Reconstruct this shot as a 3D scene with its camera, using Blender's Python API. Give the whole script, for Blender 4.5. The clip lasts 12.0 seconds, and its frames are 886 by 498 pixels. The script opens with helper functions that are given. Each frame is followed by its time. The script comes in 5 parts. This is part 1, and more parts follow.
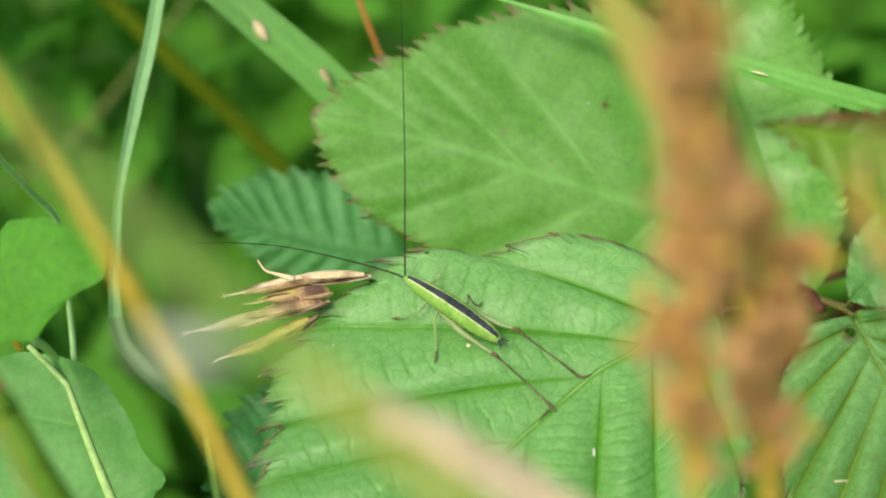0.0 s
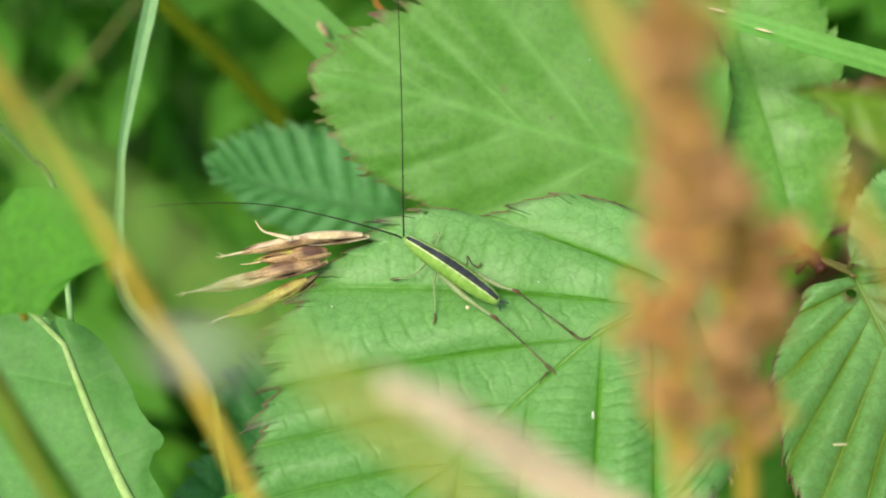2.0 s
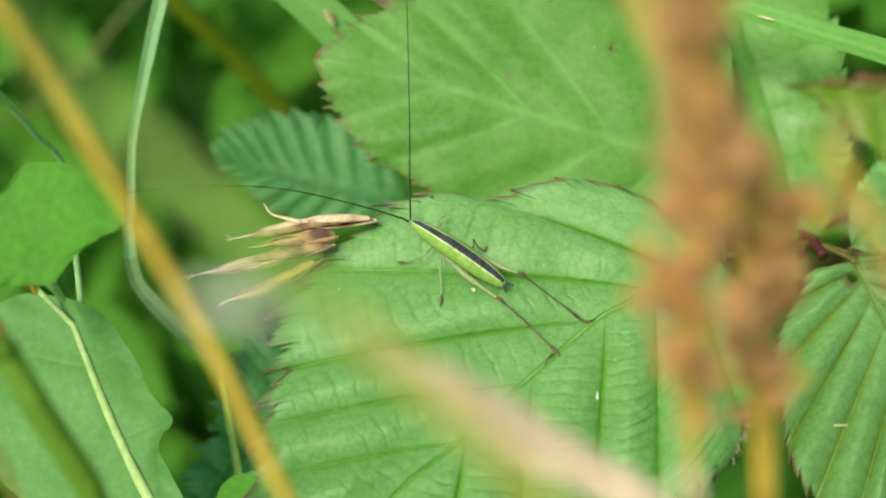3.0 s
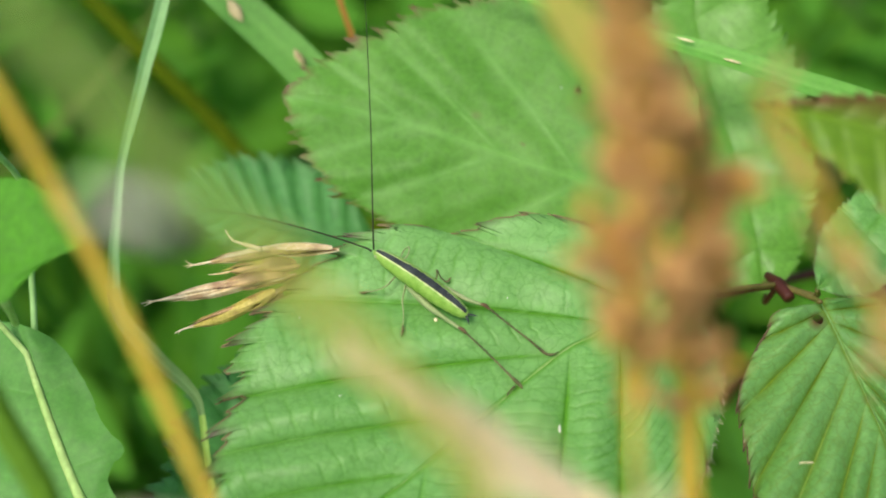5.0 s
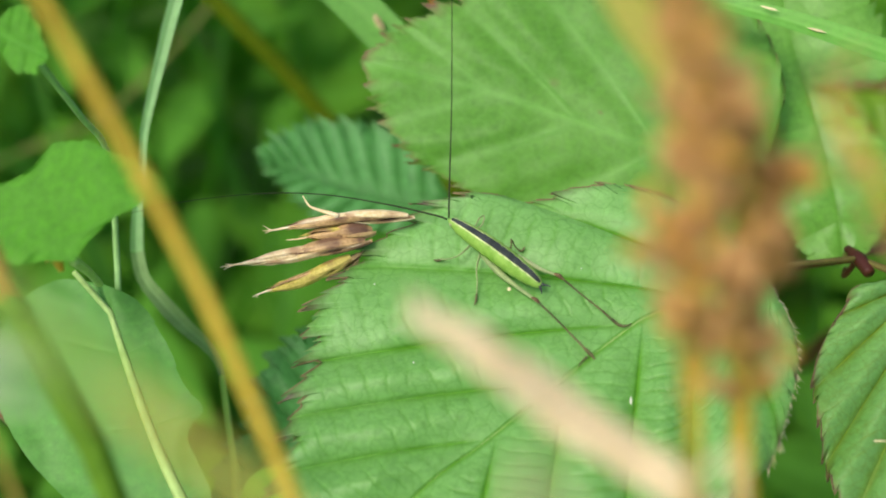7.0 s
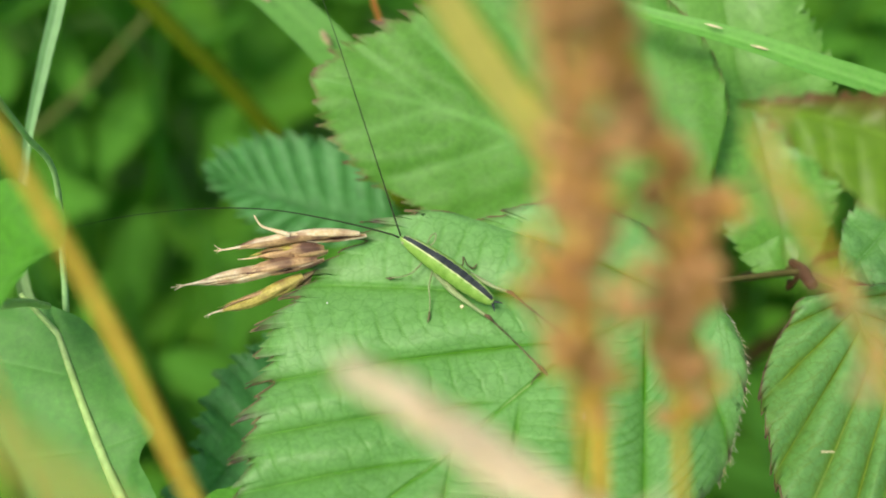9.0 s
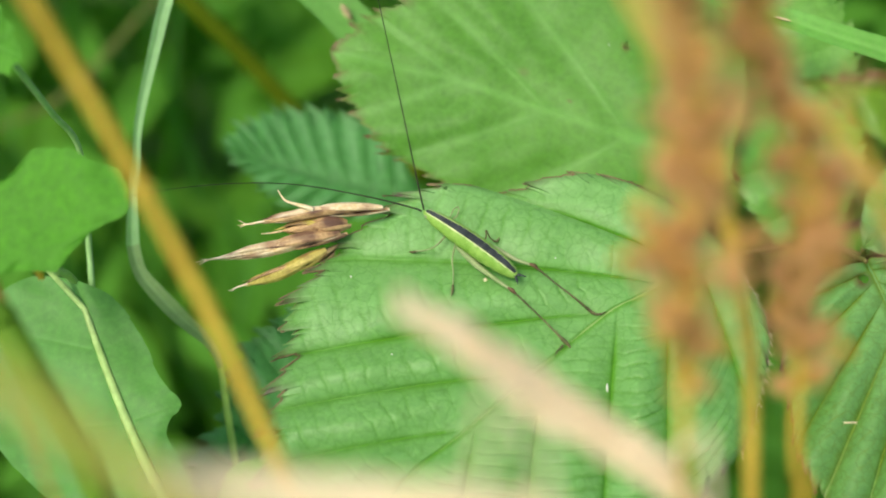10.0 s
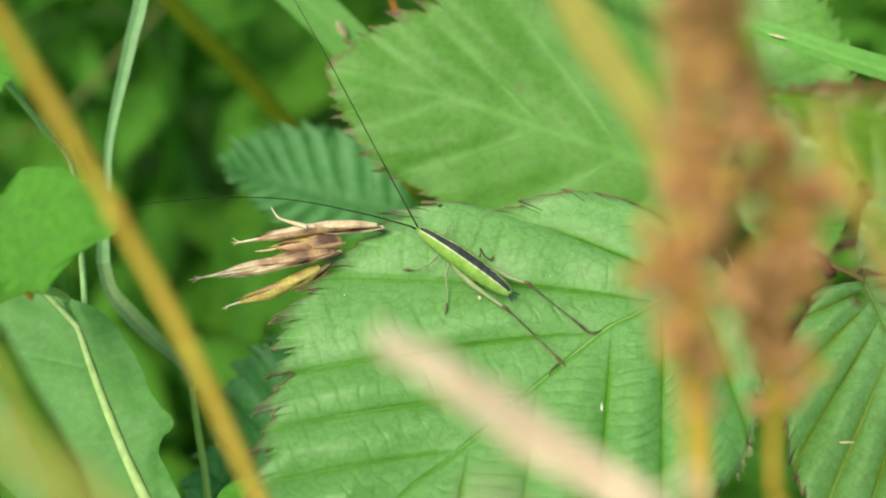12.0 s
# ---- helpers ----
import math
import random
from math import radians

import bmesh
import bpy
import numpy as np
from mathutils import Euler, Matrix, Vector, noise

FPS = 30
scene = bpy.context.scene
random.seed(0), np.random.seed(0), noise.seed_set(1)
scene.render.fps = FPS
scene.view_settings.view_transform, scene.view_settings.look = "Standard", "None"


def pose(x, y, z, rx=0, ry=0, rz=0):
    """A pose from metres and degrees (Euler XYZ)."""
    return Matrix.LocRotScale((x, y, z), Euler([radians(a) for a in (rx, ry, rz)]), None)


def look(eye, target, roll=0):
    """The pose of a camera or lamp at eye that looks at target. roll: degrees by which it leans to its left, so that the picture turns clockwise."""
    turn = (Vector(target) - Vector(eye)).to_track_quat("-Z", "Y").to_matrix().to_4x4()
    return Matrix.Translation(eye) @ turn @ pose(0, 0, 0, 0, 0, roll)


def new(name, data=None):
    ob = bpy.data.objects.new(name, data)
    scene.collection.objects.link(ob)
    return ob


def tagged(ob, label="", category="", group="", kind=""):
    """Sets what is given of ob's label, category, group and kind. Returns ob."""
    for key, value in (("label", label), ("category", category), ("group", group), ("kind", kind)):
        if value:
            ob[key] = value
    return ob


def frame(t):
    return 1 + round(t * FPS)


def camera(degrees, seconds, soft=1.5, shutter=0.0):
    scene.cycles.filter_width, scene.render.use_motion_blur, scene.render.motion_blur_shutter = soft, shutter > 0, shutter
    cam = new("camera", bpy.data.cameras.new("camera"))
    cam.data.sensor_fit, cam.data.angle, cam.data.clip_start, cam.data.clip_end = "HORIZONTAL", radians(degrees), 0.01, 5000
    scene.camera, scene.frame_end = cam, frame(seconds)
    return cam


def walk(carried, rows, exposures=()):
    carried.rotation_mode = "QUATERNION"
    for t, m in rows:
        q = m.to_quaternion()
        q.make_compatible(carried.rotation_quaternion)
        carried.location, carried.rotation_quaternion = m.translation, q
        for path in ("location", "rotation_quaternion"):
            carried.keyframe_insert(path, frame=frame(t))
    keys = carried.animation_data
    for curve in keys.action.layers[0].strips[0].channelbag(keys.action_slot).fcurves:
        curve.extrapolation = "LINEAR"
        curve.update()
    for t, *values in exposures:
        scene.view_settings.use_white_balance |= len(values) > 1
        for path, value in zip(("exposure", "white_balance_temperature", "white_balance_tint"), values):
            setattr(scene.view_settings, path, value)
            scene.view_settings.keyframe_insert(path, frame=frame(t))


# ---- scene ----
# The hedge-side tangle: one insect on a bramble leaf, seen from a hand's width away.
# U runs across, V up and away, W towards the eye; all three in millimetres round the leaf's middle.
PITCH = radians(55)
ORIGIN = Vector((0.0, 0.0, 0.30))
AX_U = Vector((1, 0, 0))
AX_V = Vector((0, math.sin(PITCH), math.cos(PITCH)))
AX_W = Vector((0, -math.cos(PITCH), math.sin(PITCH)))
REACH = 140.0


def at(u, v, w):
    return ORIGIN + (AX_U * u + AX_V * v + AX_W * w) * 0.001


def spot(a, b, w):
    """A place w millimetres nearer than the focal plane, on the line of sight through (a, b) of that plane."""
    k = (REACH - w) / REACH
    return at(a * k, b * k, w)


cam = camera(40, 12.0, soft=1.9)
cam.data.dof.use_dof = True
cam.data.dof.focus_distance = 0.1365
cam.data.dof.aperture_fstop = 14.2

PATH = [
    (0.0, pose(0.00248, -0.07778, 0.41553, 36.641, 1.023, -1.477)),
    (0.5, pose(0.00299, -0.07686, 0.41593, 36.375, 0.746, -1.515)),
    (1.0, pose(0.00306, -0.07556, 0.41628, 35.636, 0.396, -1.859)),
    (1.5, pose(0.00320, -0.07446, 0.41608, 34.702, 0.546, -1.859)),
    (2.0, pose(0.00222, -0.07503, 0.41596, 33.746, 0.791, -1.468)),
    (2.5, pose(0.00135, -0.07647, 0.41587, 33.367, 0.982, -1.213)),
    (3.0, pose(0.00117, -0.07746, 0.41634, 33.733, 0.592, -1.392)),
    (3.5, pose(0.00126, -0.07683, 0.41690, 34.300, 0.166, -1.390)),
    (3.7, pose(0.00220, -0.07713, 0.41606, 34.960, 0.081, -1.214)),
    (5.3, pose(0.00236, -0.08284, 0.41055, 38.404, -1.221, -1.019)),
    (5.5, pose(0.00460, -0.08168, 0.41167, 37.749, 0.423, -0.162)),
    (6.0, pose(0.00320, -0.08098, 0.41182, 38.093, 1.800, 1.917)),
    (6.5, pose(0.00309, -0.08258, 0.41181, 37.621, 2.267, 2.796)),
    (7.0, pose(0.00282, -0.08150, 0.41240, 36.057, 1.351, 1.830)),
    (7.5, pose(0.00263, -0.08178, 0.41260, 36.294, 0.601, 1.071)),
    (9.3, pose(0.00117, -0.08028, 0.41392, 36.043, -0.700, -0.430)),
    (9.5, pose(0.00141, -0.08035, 0.41364, 35.806, -0.336, -0.312)),
    (10.0, pose(0.00005, -0.08049, 0.41453, 34.763, -0.030, -0.242)),
    (10.5, pose(-0.00048, -0.08041, 0.41486, 34.478, 0.097, -0.053)),
    (11.0, pose(0.00000, -0.08031, 0.41469, 35.000, -0.000, -0.000)),
    (11.5, pose(0.00022, -0.07967, 0.41460, 35.191, -0.183, -0.332)),
    (12.0, pose(0.00083, -0.08010, 0.41406, 35.584, -0.021, -0.162)),
]
EXPOSURES = [(0.0, 0.33), (3.0, 0.30), (6.0, 0.26), (8.5, 0.28), (12.0, 0.29)]
walk(cam, PATH, EXPOSURES)

# ---- daylight: a bright overcast sky with a soft high sun ----
world = bpy.data.worlds.new("sky")
scene.world = world
world.use_nodes = True
wn = world.node_tree.nodes
sky = wn.new("ShaderNodeTexSky")
sky.sky_type = "NISHITA"
sky.sun_disc = False
sky.sun_elevation = radians(63)
sky.sun_rotation = radians(-124)
sky.air_density, sky.dust_density, sky.ozone_density = 1.0, 4.0, 1.0
world.node_tree.links.new(sky.outputs[0], wn["Background"].inputs[0])
wn["Background"].inputs[1].default_value = 0.15

sun_data = bpy.data.lights.new("sun", "SUN")
sun_data.energy = 2.5
sun_data.angle = radians(20)
sun_data.color = (1.0, 0.94, 0.80)
sun = new("sun", sun_data)
sun.matrix_world = look((-0.44, -0.30, 1.35), (0, 0, 0.3))

# ---- materials ----
def node(nt, kind, **values):
    n = nt.nodes.new(kind)
    for key, value in values.items():
        n.inputs[key.replace("_", " ")].default_value = value
    return n


def ramp(nt, source, stops):
    r = nt.nodes.new("ShaderNodeValToRGB")
    while len(r.color_ramp.elements) < len(stops):
        r.color_ramp.elements.new(0.5)
    for e, (p, c) in zip(r.color_ramp.elements, stops):
        e.position, e.color = p, (*c, 1)
    nt.links.new(source, r.inputs[0])
    return r.outputs[0]


def mixed(nt, fac, a, b, blend="MIX"):
    m = nt.nodes.new("ShaderNodeMix")
    m.data_type, m.blend_type = "RGBA", blend
    for socket, value in ((m.inputs[0], fac), (m.inputs[6], a), (m.inputs[7], b)):
        if isinstance(value, (int, float)):
            socket.default_value = value
        elif isinstance(value, tuple):
            socket.default_value = (*value, 1)
        else:
            nt.links.new(value, socket)
    return m.outputs[2]


def attr(nt, name):
    n = nt.nodes.new("ShaderNodeAttribute")
    n.attribute_name = name
    return n.outputs["Fac"]


def noise_tex(nt, scale, detail=4, rough=0.55, coords=None):
    n = node(nt, "ShaderNodeTexNoise", Scale=scale, Detail=detail, Roughness=rough)
    c = nt.nodes.new("ShaderNodeTexCoord")
    nt.links.new(coords or c.outputs["Object"], n.inputs["Vector"])
    return n.outputs["Fac"]


def bumped(nt, height, strength, distance):
    b = node(nt, "ShaderNodeBump", Strength=strength, Distance=distance)
    nt.links.new(height, b.inputs["Height"])
    return b.outputs[0]


def leaf_material(name, dark, light, vein, brown=(0.16, 0.07, 0.04), see=0.3, gloss=0.45, spots=0.0, net=850, relief=0.35, shine=0.5):
    """A leaf's skin: mottled green, paler veins, painted fold shade, browned tooth tips, light shining through."""
    m = bpy.data.materials.new(name)
    m.use_nodes = True
    nt = m.node_tree
    p = nt.nodes["Principled BSDF"]
    big, fine = noise_tex(nt, 55, 3), noise_tex(nt, 900, 5, 0.7)
    c = ramp(nt, big, [(0.3, dark), (0.7, light)])
    c = mixed(nt, 0.35, c, ramp(nt, fine, [(0.3, tuple(x * 0.55 for x in dark)), (0.72, tuple(x * 1.35 for x in light))]))
    c = mixed(nt, attr(nt, "vein"), c, vein)
    c = mixed(nt, attr(nt, "burn"), c, brown)
    if spots:
        s = ramp(nt, noise_tex(nt, 160, 2), [(0.66, (0, 0, 0)), (0.74, (spots,) * 3)])
        c = mixed(nt, s, c, (0.2, 0.12, 0.05))
    p.inputs["Roughness"].default_value = gloss
    p.inputs["Specular IOR Level"].default_value = shine
    vor = nt.nodes.new("ShaderNodeTexVoronoi")
    vor.feature = "DISTANCE_TO_EDGE"
    vor.inputs["Scale"].default_value = net
    co = nt.nodes.new("ShaderNodeTexCoord")
    wob = node(nt, "ShaderNodeTexNoise", Scale=500.0, Detail=2.0)
    nt.links.new(co.outputs["Object"], wob.inputs["Vector"])
    add = nt.nodes.new("ShaderNodeVectorMath")
    add.operation = "MULTIPLY_ADD"
    add.inputs[1].default_value = (0.0022, 0.0022, 0.0022)
    nt.links.new(wob.outputs["Color"], add.inputs[0])
    nt.links.new(co.outputs["Object"], add.inputs[2])
    nt.links.new(add.outputs[0], vor.inputs["Vector"])
    vor2 = nt.nodes.new("ShaderNodeTexVoronoi")
    vor2.feature = "DISTANCE_TO_EDGE"
    vor2.inputs["Scale"].default_value = net * 0.42
    nt.links.new(add.outputs[0], vor2.inputs["Vector"])
    wide_net = ramp(nt, vor2.outputs["Distance"], [(0.0, (0, 0, 0)), (0.10, (0.7, 0.7, 0.7)), (0.4, (1, 1, 1))])
    cell = mixed(nt, 0.5, wide_net, ramp(nt, vor.outputs["Distance"], [(0.0, (0.2, 0.2, 0.2)), (0.25, (0.8, 0.8, 0.8)), (0.5, (1, 1, 1))]))
    crease = ramp(nt, vor2.outputs["Distance"], [(0.0, (0.3, 0.3, 0.3)), (0.09, (0, 0, 0))])
    c = mixed(nt, crease, c, tuple(x * 0.75 for x in vein))
    nt.links.new(c, p.inputs["Base Color"])
    both = mixed(nt, 0.55, cell, fine)
    nt.links.new(bumped(nt, both, relief, 0.0003), p.inputs["Normal"])
    tr = nt.nodes.new("ShaderNodeBsdfTranslucent")
    nt.links.new(mixed(nt, 1.0, c, (1.0, 1.25, 0.45), "MULTIPLY"), tr.inputs[0])
    mx = nt.nodes.new("ShaderNodeMixShader")
    mx.inputs[0].default_value = see
    nt.links.new(p.outputs[0], mx.inputs[1])
    nt.links.new(tr.outputs[0], mx.inputs[2])
    nt.links.new(mx.outputs[0], nt.nodes["Material Output"].inputs[0])
    return m


def plain_material(name, dark, light, scale=300, gloss=0.5, bump=0.3, see=0.0, streak=None, random_tint=0.0, shine=0.22):
    """Stalks, husks and chitin: two tones mixed by grain at two sizes."""
    m = bpy.data.materials.new(name)
    m.use_nodes = True
    nt = m.node_tree
    p = nt.nodes["Principled BSDF"]
    big, fine = noise_tex(nt, scale * 0.2, 2), noise_tex(nt, scale * 3, 4)
    c = ramp(nt, big, [(0.32, dark), (0.68, light)])
    c = mixed(nt, 0.3, c, ramp(nt, fine, [(0.3, tuple(x * 0.5 for x in dark)), (0.7, tuple(min(1, x * 1.3) for x in light))]))
    if random_tint:
        g = nt.nodes.new("ShaderNodeObjectInfo")
        c = mixed(nt, random_tint, c, ramp(nt, g.outputs["Random"], [(0.0, dark), (1.0, light)]))
    if streak:
        c = mixed(nt, attr(nt, "vein"), c, streak)
    nt.links.new(c, p.inputs["Base Color"])
    p.inputs["Roughness"].default_value = gloss
    p.inputs["Specular IOR Level"].default_value = shine
    nt.links.new(bumped(nt, fine, bump, 0.0002), p.inputs["Normal"])
    if see:
        tr = nt.nodes.new("ShaderNodeBsdfTranslucent")
        nt.links.new(c, tr.inputs[0])
        mx = nt.nodes.new("ShaderNodeMixShader")
        mx.inputs[0].default_value = see
        nt.links.new(p.outputs[0], mx.inputs[1])
        nt.links.new(tr.outputs[0], mx.inputs[2])
        nt.links.new(mx.outputs[0], nt.nodes["Material Output"].inputs[0])
    return m


BRAMBLE = leaf_material("bramble_leaf_green", (0.144, 0.355, 0.076), (0.203, 0.44, 0.125), (0.098, 0.305, 0.014), brown=(0.062, 0.05, 0.02), gloss=0.48, net=1300, relief=0.24, shine=0.45)
BRAMBLE_AGED = leaf_material("ageing_bramble_green", (0.148, 0.345, 0.076), (0.205, 0.43, 0.12), (0.17, 0.27, 0.014), brown=(0.16, 0.09, 0.03), gloss=0.46, net=1300, relief=0.22, spots=0.35)
BRAMBLE_DARK = leaf_material("dark_bramble_green", (0.115, 0.31, 0.035), (0.17, 0.39, 0.065), (0.085, 0.26, 0.008), brown=(0.10, 0.055, 0.025), gloss=0.45, net=1300, relief=0.16)
BRAMBLE_PALE = leaf_material("pale_bramble_green", (0.088, 0.262, 0.024), (0.128, 0.325, 0.042), (0.205, 0.47, 0.105), see=0.35, gloss=0.55, relief=0.16, shine=0.4)
BRAMBLE_DEEP = leaf_material("deep_bramble_green", (0.062, 0.225, 0.05), (0.092, 0.295, 0.08), (0.036, 0.155, 0.026), gloss=0.5, relief=0.12, shine=0.35)
BRAMBLE_RED = leaf_material("reddening_bramble_green", (0.11, 0.23, 0.006), (0.16, 0.29, 0.012), (0.2, 0.33, 0.03), brown=(0.13, 0.06, 0.012), see=0.35)
GLAUCOUS = leaf_material("glaucous_green", (0.075, 0.25, 0.032), (0.105, 0.31, 0.05), (0.13, 0.35, 0.06), gloss=0.6, relief=0.06)
LOBE_GREEN = leaf_material("yellow_green", (0.075, 0.28, 0.010), (0.10, 0.34, 0.018), (0.12, 0.37, 0.04), see=0.4, gloss=0.75, relief=0.04)
UNDER = leaf_material("undergrowth_green", (0.068, 0.205, 0.012), (0.104, 0.285, 0.02), (0.108, 0.30, 0.03), see=0.5, gloss=0.8, shine=0.15)
GRASS = leaf_material("grass_green", (0.09, 0.285, 0.03), (0.12, 0.34, 0.046), (0.15, 0.39, 0.06), see=0.35, gloss=0.5, relief=0.08)
GRASS_LIGHT = leaf_material("light_grass_green", (0.12, 0.36, 0.04), (0.165, 0.43, 0.068), (0.22, 0.5, 0.10), see=0.35, gloss=0.45, relief=0.08)
GRASS_BLUE = leaf_material("bluish_grass_green", (0.15, 0.35, 0.10), (0.22, 0.43, 0.16), (0.28, 0.50, 0.21), see=0.3, gloss=0.6)
OLIVE_STRAW = leaf_material("yellowed_grass", (0.50, 0.42, 0.07), (0.62, 0.54, 0.12), (0.64, 0.56, 0.17), see=0.4)
# grass tone dulled to carry the shade on the folded blade's underside
GRASS_SHADED = leaf_material("shaded_grass_green", (0.13, 0.25, 0.07), (0.19, 0.32, 0.11), (0.22, 0.36, 0.14), see=0.25, gloss=0.7)
GRASS_YELLOW = leaf_material("yellow_grass_green", (0.22, 0.40, 0.05), (0.34, 0.50, 0.10), (0.4, 0.55, 0.15), see=0.35, gloss=0.4)
AMBER = plain_material("amber_straw", (0.40, 0.275, 0.022), (0.55, 0.40, 0.05))
# amber straw darkened in its base colour, as shade on the stem behind
AMBER_SHADED = plain_material("shaded_amber_straw", (0.05, 0.085, 0.002), (0.075, 0.115, 0.004), shine=0.03)
PALE_RIB = plain_material("pale_midrib", (0.33, 0.54, 0.14), (0.48, 0.67, 0.24), see=0.2)
OLIVE = leaf_material("olive_sheath", (0.24, 0.19, 0.03), (0.33, 0.25, 0.05), (0.36, 0.28, 0.06), see=0.35, gloss=0.7, shine=0.2)
SHEATH_GREEN = plain_material("sheath_green", (0.06, 0.155, 0.008), (0.10, 0.21, 0.016), gloss=0.6, shine=0.12)
BROWN_CANE = plain_material("brown_cane", (0.10, 0.045, 0.018), (0.19, 0.09, 0.036))
ORANGE_STALK = plain_material("orange_stalk", (0.32, 0.13, 0.025), (0.46, 0.21, 0.045))
GREEN_STALK = plain_material("green_stalk", (0.12, 0.30, 0.04), (0.22, 0.42, 0.08))
RED_STALK = plain_material("red_stalk", (0.035, 0.009, 0.006), (0.075, 0.02, 0.014))
RIB_GREEN = plain_material("yellow_green_midrib", (0.16, 0.36, 0.05), (0.30, 0.44, 0.15), scale=2500)
RIB_PALE = plain_material("pale_green_midrib", (0.12, 0.35, 0.04), (0.155, 0.40, 0.06))
PETIOLE = plain_material("dull_petiole", (0.09, 0.075, 0.02), (0.16, 0.14, 0.035))
HOOK = plain_material("browned_tooth", (0.07, 0.052, 0.024), (0.24, 0.185, 0.085), scale=900, gloss=0.8)
PINK_TAN = plain_material("pink_tan_seed", (0.46, 0.28, 0.10), (0.72, 0.50, 0.26), see=0.25, random_tint=0.5)
RUST = plain_material("rust_seed", (0.58, 0.32, 0.11), (0.86, 0.56, 0.24), see=0.45, random_tint=0.5)
OCHRE = plain_material("ochre_seed", (0.62, 0.36, 0.05), (0.86, 0.58, 0.14), see=0.45, random_tint=0.5)
PEACH = plain_material("peach_spike", (0.94, 0.75, 0.45), (0.99, 0.87, 0.62), see=0.15, random_tint=0.5)
HUSK = plain_material("husk_straw", (0.74, 0.53, 0.18), (0.97, 0.90, 0.68), scale=900, gloss=0.45, see=0.12, streak=(0.36, 0.22, 0.12), shine=0.22)
HUSK_BROWN = plain_material("husk_brown", (0.28, 0.16, 0.065), (0.68, 0.48, 0.23), scale=900, gloss=0.45, streak=(0.09, 0.045, 0.035), shine=0.22)
HUSK_GREEN = plain_material("husk_green", (0.40, 0.34, 0.04), (0.74, 0.64, 0.20), scale=900, gloss=0.45, see=0.15, streak=(0.20, 0.11, 0.05), shine=0.22)
SOIL = plain_material("mossy_mould", (0.07, 0.17, 0.02), (0.11, 0.24, 0.03), scale=60, gloss=0.9)
SHADE = leaf_material("shade_green", (0.078, 0.24, 0.02), (0.114, 0.33, 0.032), (0.125, 0.36, 0.042), see=0.5, gloss=0.8, shine=0.15)
MEADOW = leaf_material("meadow_green", (0.052, 0.175, 0.018), (0.078, 0.235, 0.028), (0.10, 0.30, 0.05), see=0.45, gloss=0.7, shine=0.2)
PALE_CHAFF = plain_material("pale_chaff", (0.58, 0.60, 0.42), (0.76, 0.78, 0.60), see=0.2)
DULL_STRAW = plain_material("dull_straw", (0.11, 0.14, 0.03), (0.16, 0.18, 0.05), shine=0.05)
WITHERED = plain_material("withered_patch", (0.36, 0.30, 0.14), (0.58, 0.50, 0.28), scale=500, gloss=0.7)
DULL_STALK = plain_material("dull_stalk", (0.2, 0.40, 0.12), (0.29, 0.49, 0.18))
CRICKET_GREEN = plain_material("cricket_green", (0.15, 0.34, 0.035), (0.31, 0.52, 0.10), scale=2600, gloss=0.45, see=0.15)
CRICKET_FEELER = plain_material("cricket_feeler", (0.010, 0.014, 0.006), (0.028, 0.034, 0.014), scale=2400, gloss=0.75)
CRICKET_CREAM = plain_material("cricket_cream", (0.36, 0.50, 0.15), (0.62, 0.70, 0.33), scale=2400, gloss=0.5)
CRICKET_BLACK = plain_material("cricket_black", (0.014, 0.020, 0.019), (0.055, 0.066, 0.066), scale=2400, gloss=0.7, shine=0.1)
CRICKET_LEG = plain_material("cricket_leg", (0.036, 0.036, 0.012), (0.17, 0.165, 0.065), scale=2600, gloss=0.6)
CRICKET_KNEE = plain_material("cricket_knee", (0.08, 0.05, 0.024), (0.19, 0.125, 0.06), scale=2600, gloss=0.6)
CRICKET_THIGH = plain_material("cricket_thigh", (0.19, 0.29, 0.09), (0.39, 0.48, 0.22), scale=1600, gloss=0.5, see=0.2)
CREAM = plain_material("cream_mite", (0.60, 0.52, 0.25), (0.75, 0.68, 0.40), scale=900)
WHITE_SPECK = plain_material("white_speck", (0.62, 0.64, 0.5), (0.8, 0.8, 0.68), scale=900)


# ---- geometry helpers ----
class Geo:
    def __init__(self):
        self.verts, self.faces, self.tags = [], [], {"vein": [], "burn": []}

    def add(self, p, vein=0.0, burn=0.0):
        self.verts.append(p)
        self.tags["vein"].append(vein)
        self.tags["burn"].append(burn)
        return len(self.verts) - 1

    def grid(self, rows, cols, start, wrap=False):
        for i in range(rows - 1):
            for j in range(cols if wrap else cols - 1):
                k = (j + 1) % cols
                self.faces.append((start + i * cols + j, start + i * cols + k, start + (i + 1) * cols + k, start + (i + 1) * cols + j))

    def join(self, other):
        n = len(self.verts)
        self.verts += other.verts
        self.faces += [tuple(i + n for i in f) for f in other.faces]
        for key in self.tags:
            self.tags[key] += other.tags[key]
        return self


def thing(name, base, label, category, group="", kind=""):
    ob = new(name)
    ob.location = base
    ob["spot"] = list(base)
    return tagged(ob, label, category, group, kind)


def base_of(ob):
    p = Vector(ob.location)
    while ob.parent:
        ob = ob.parent
        p = p + Vector(ob.location)
    return p


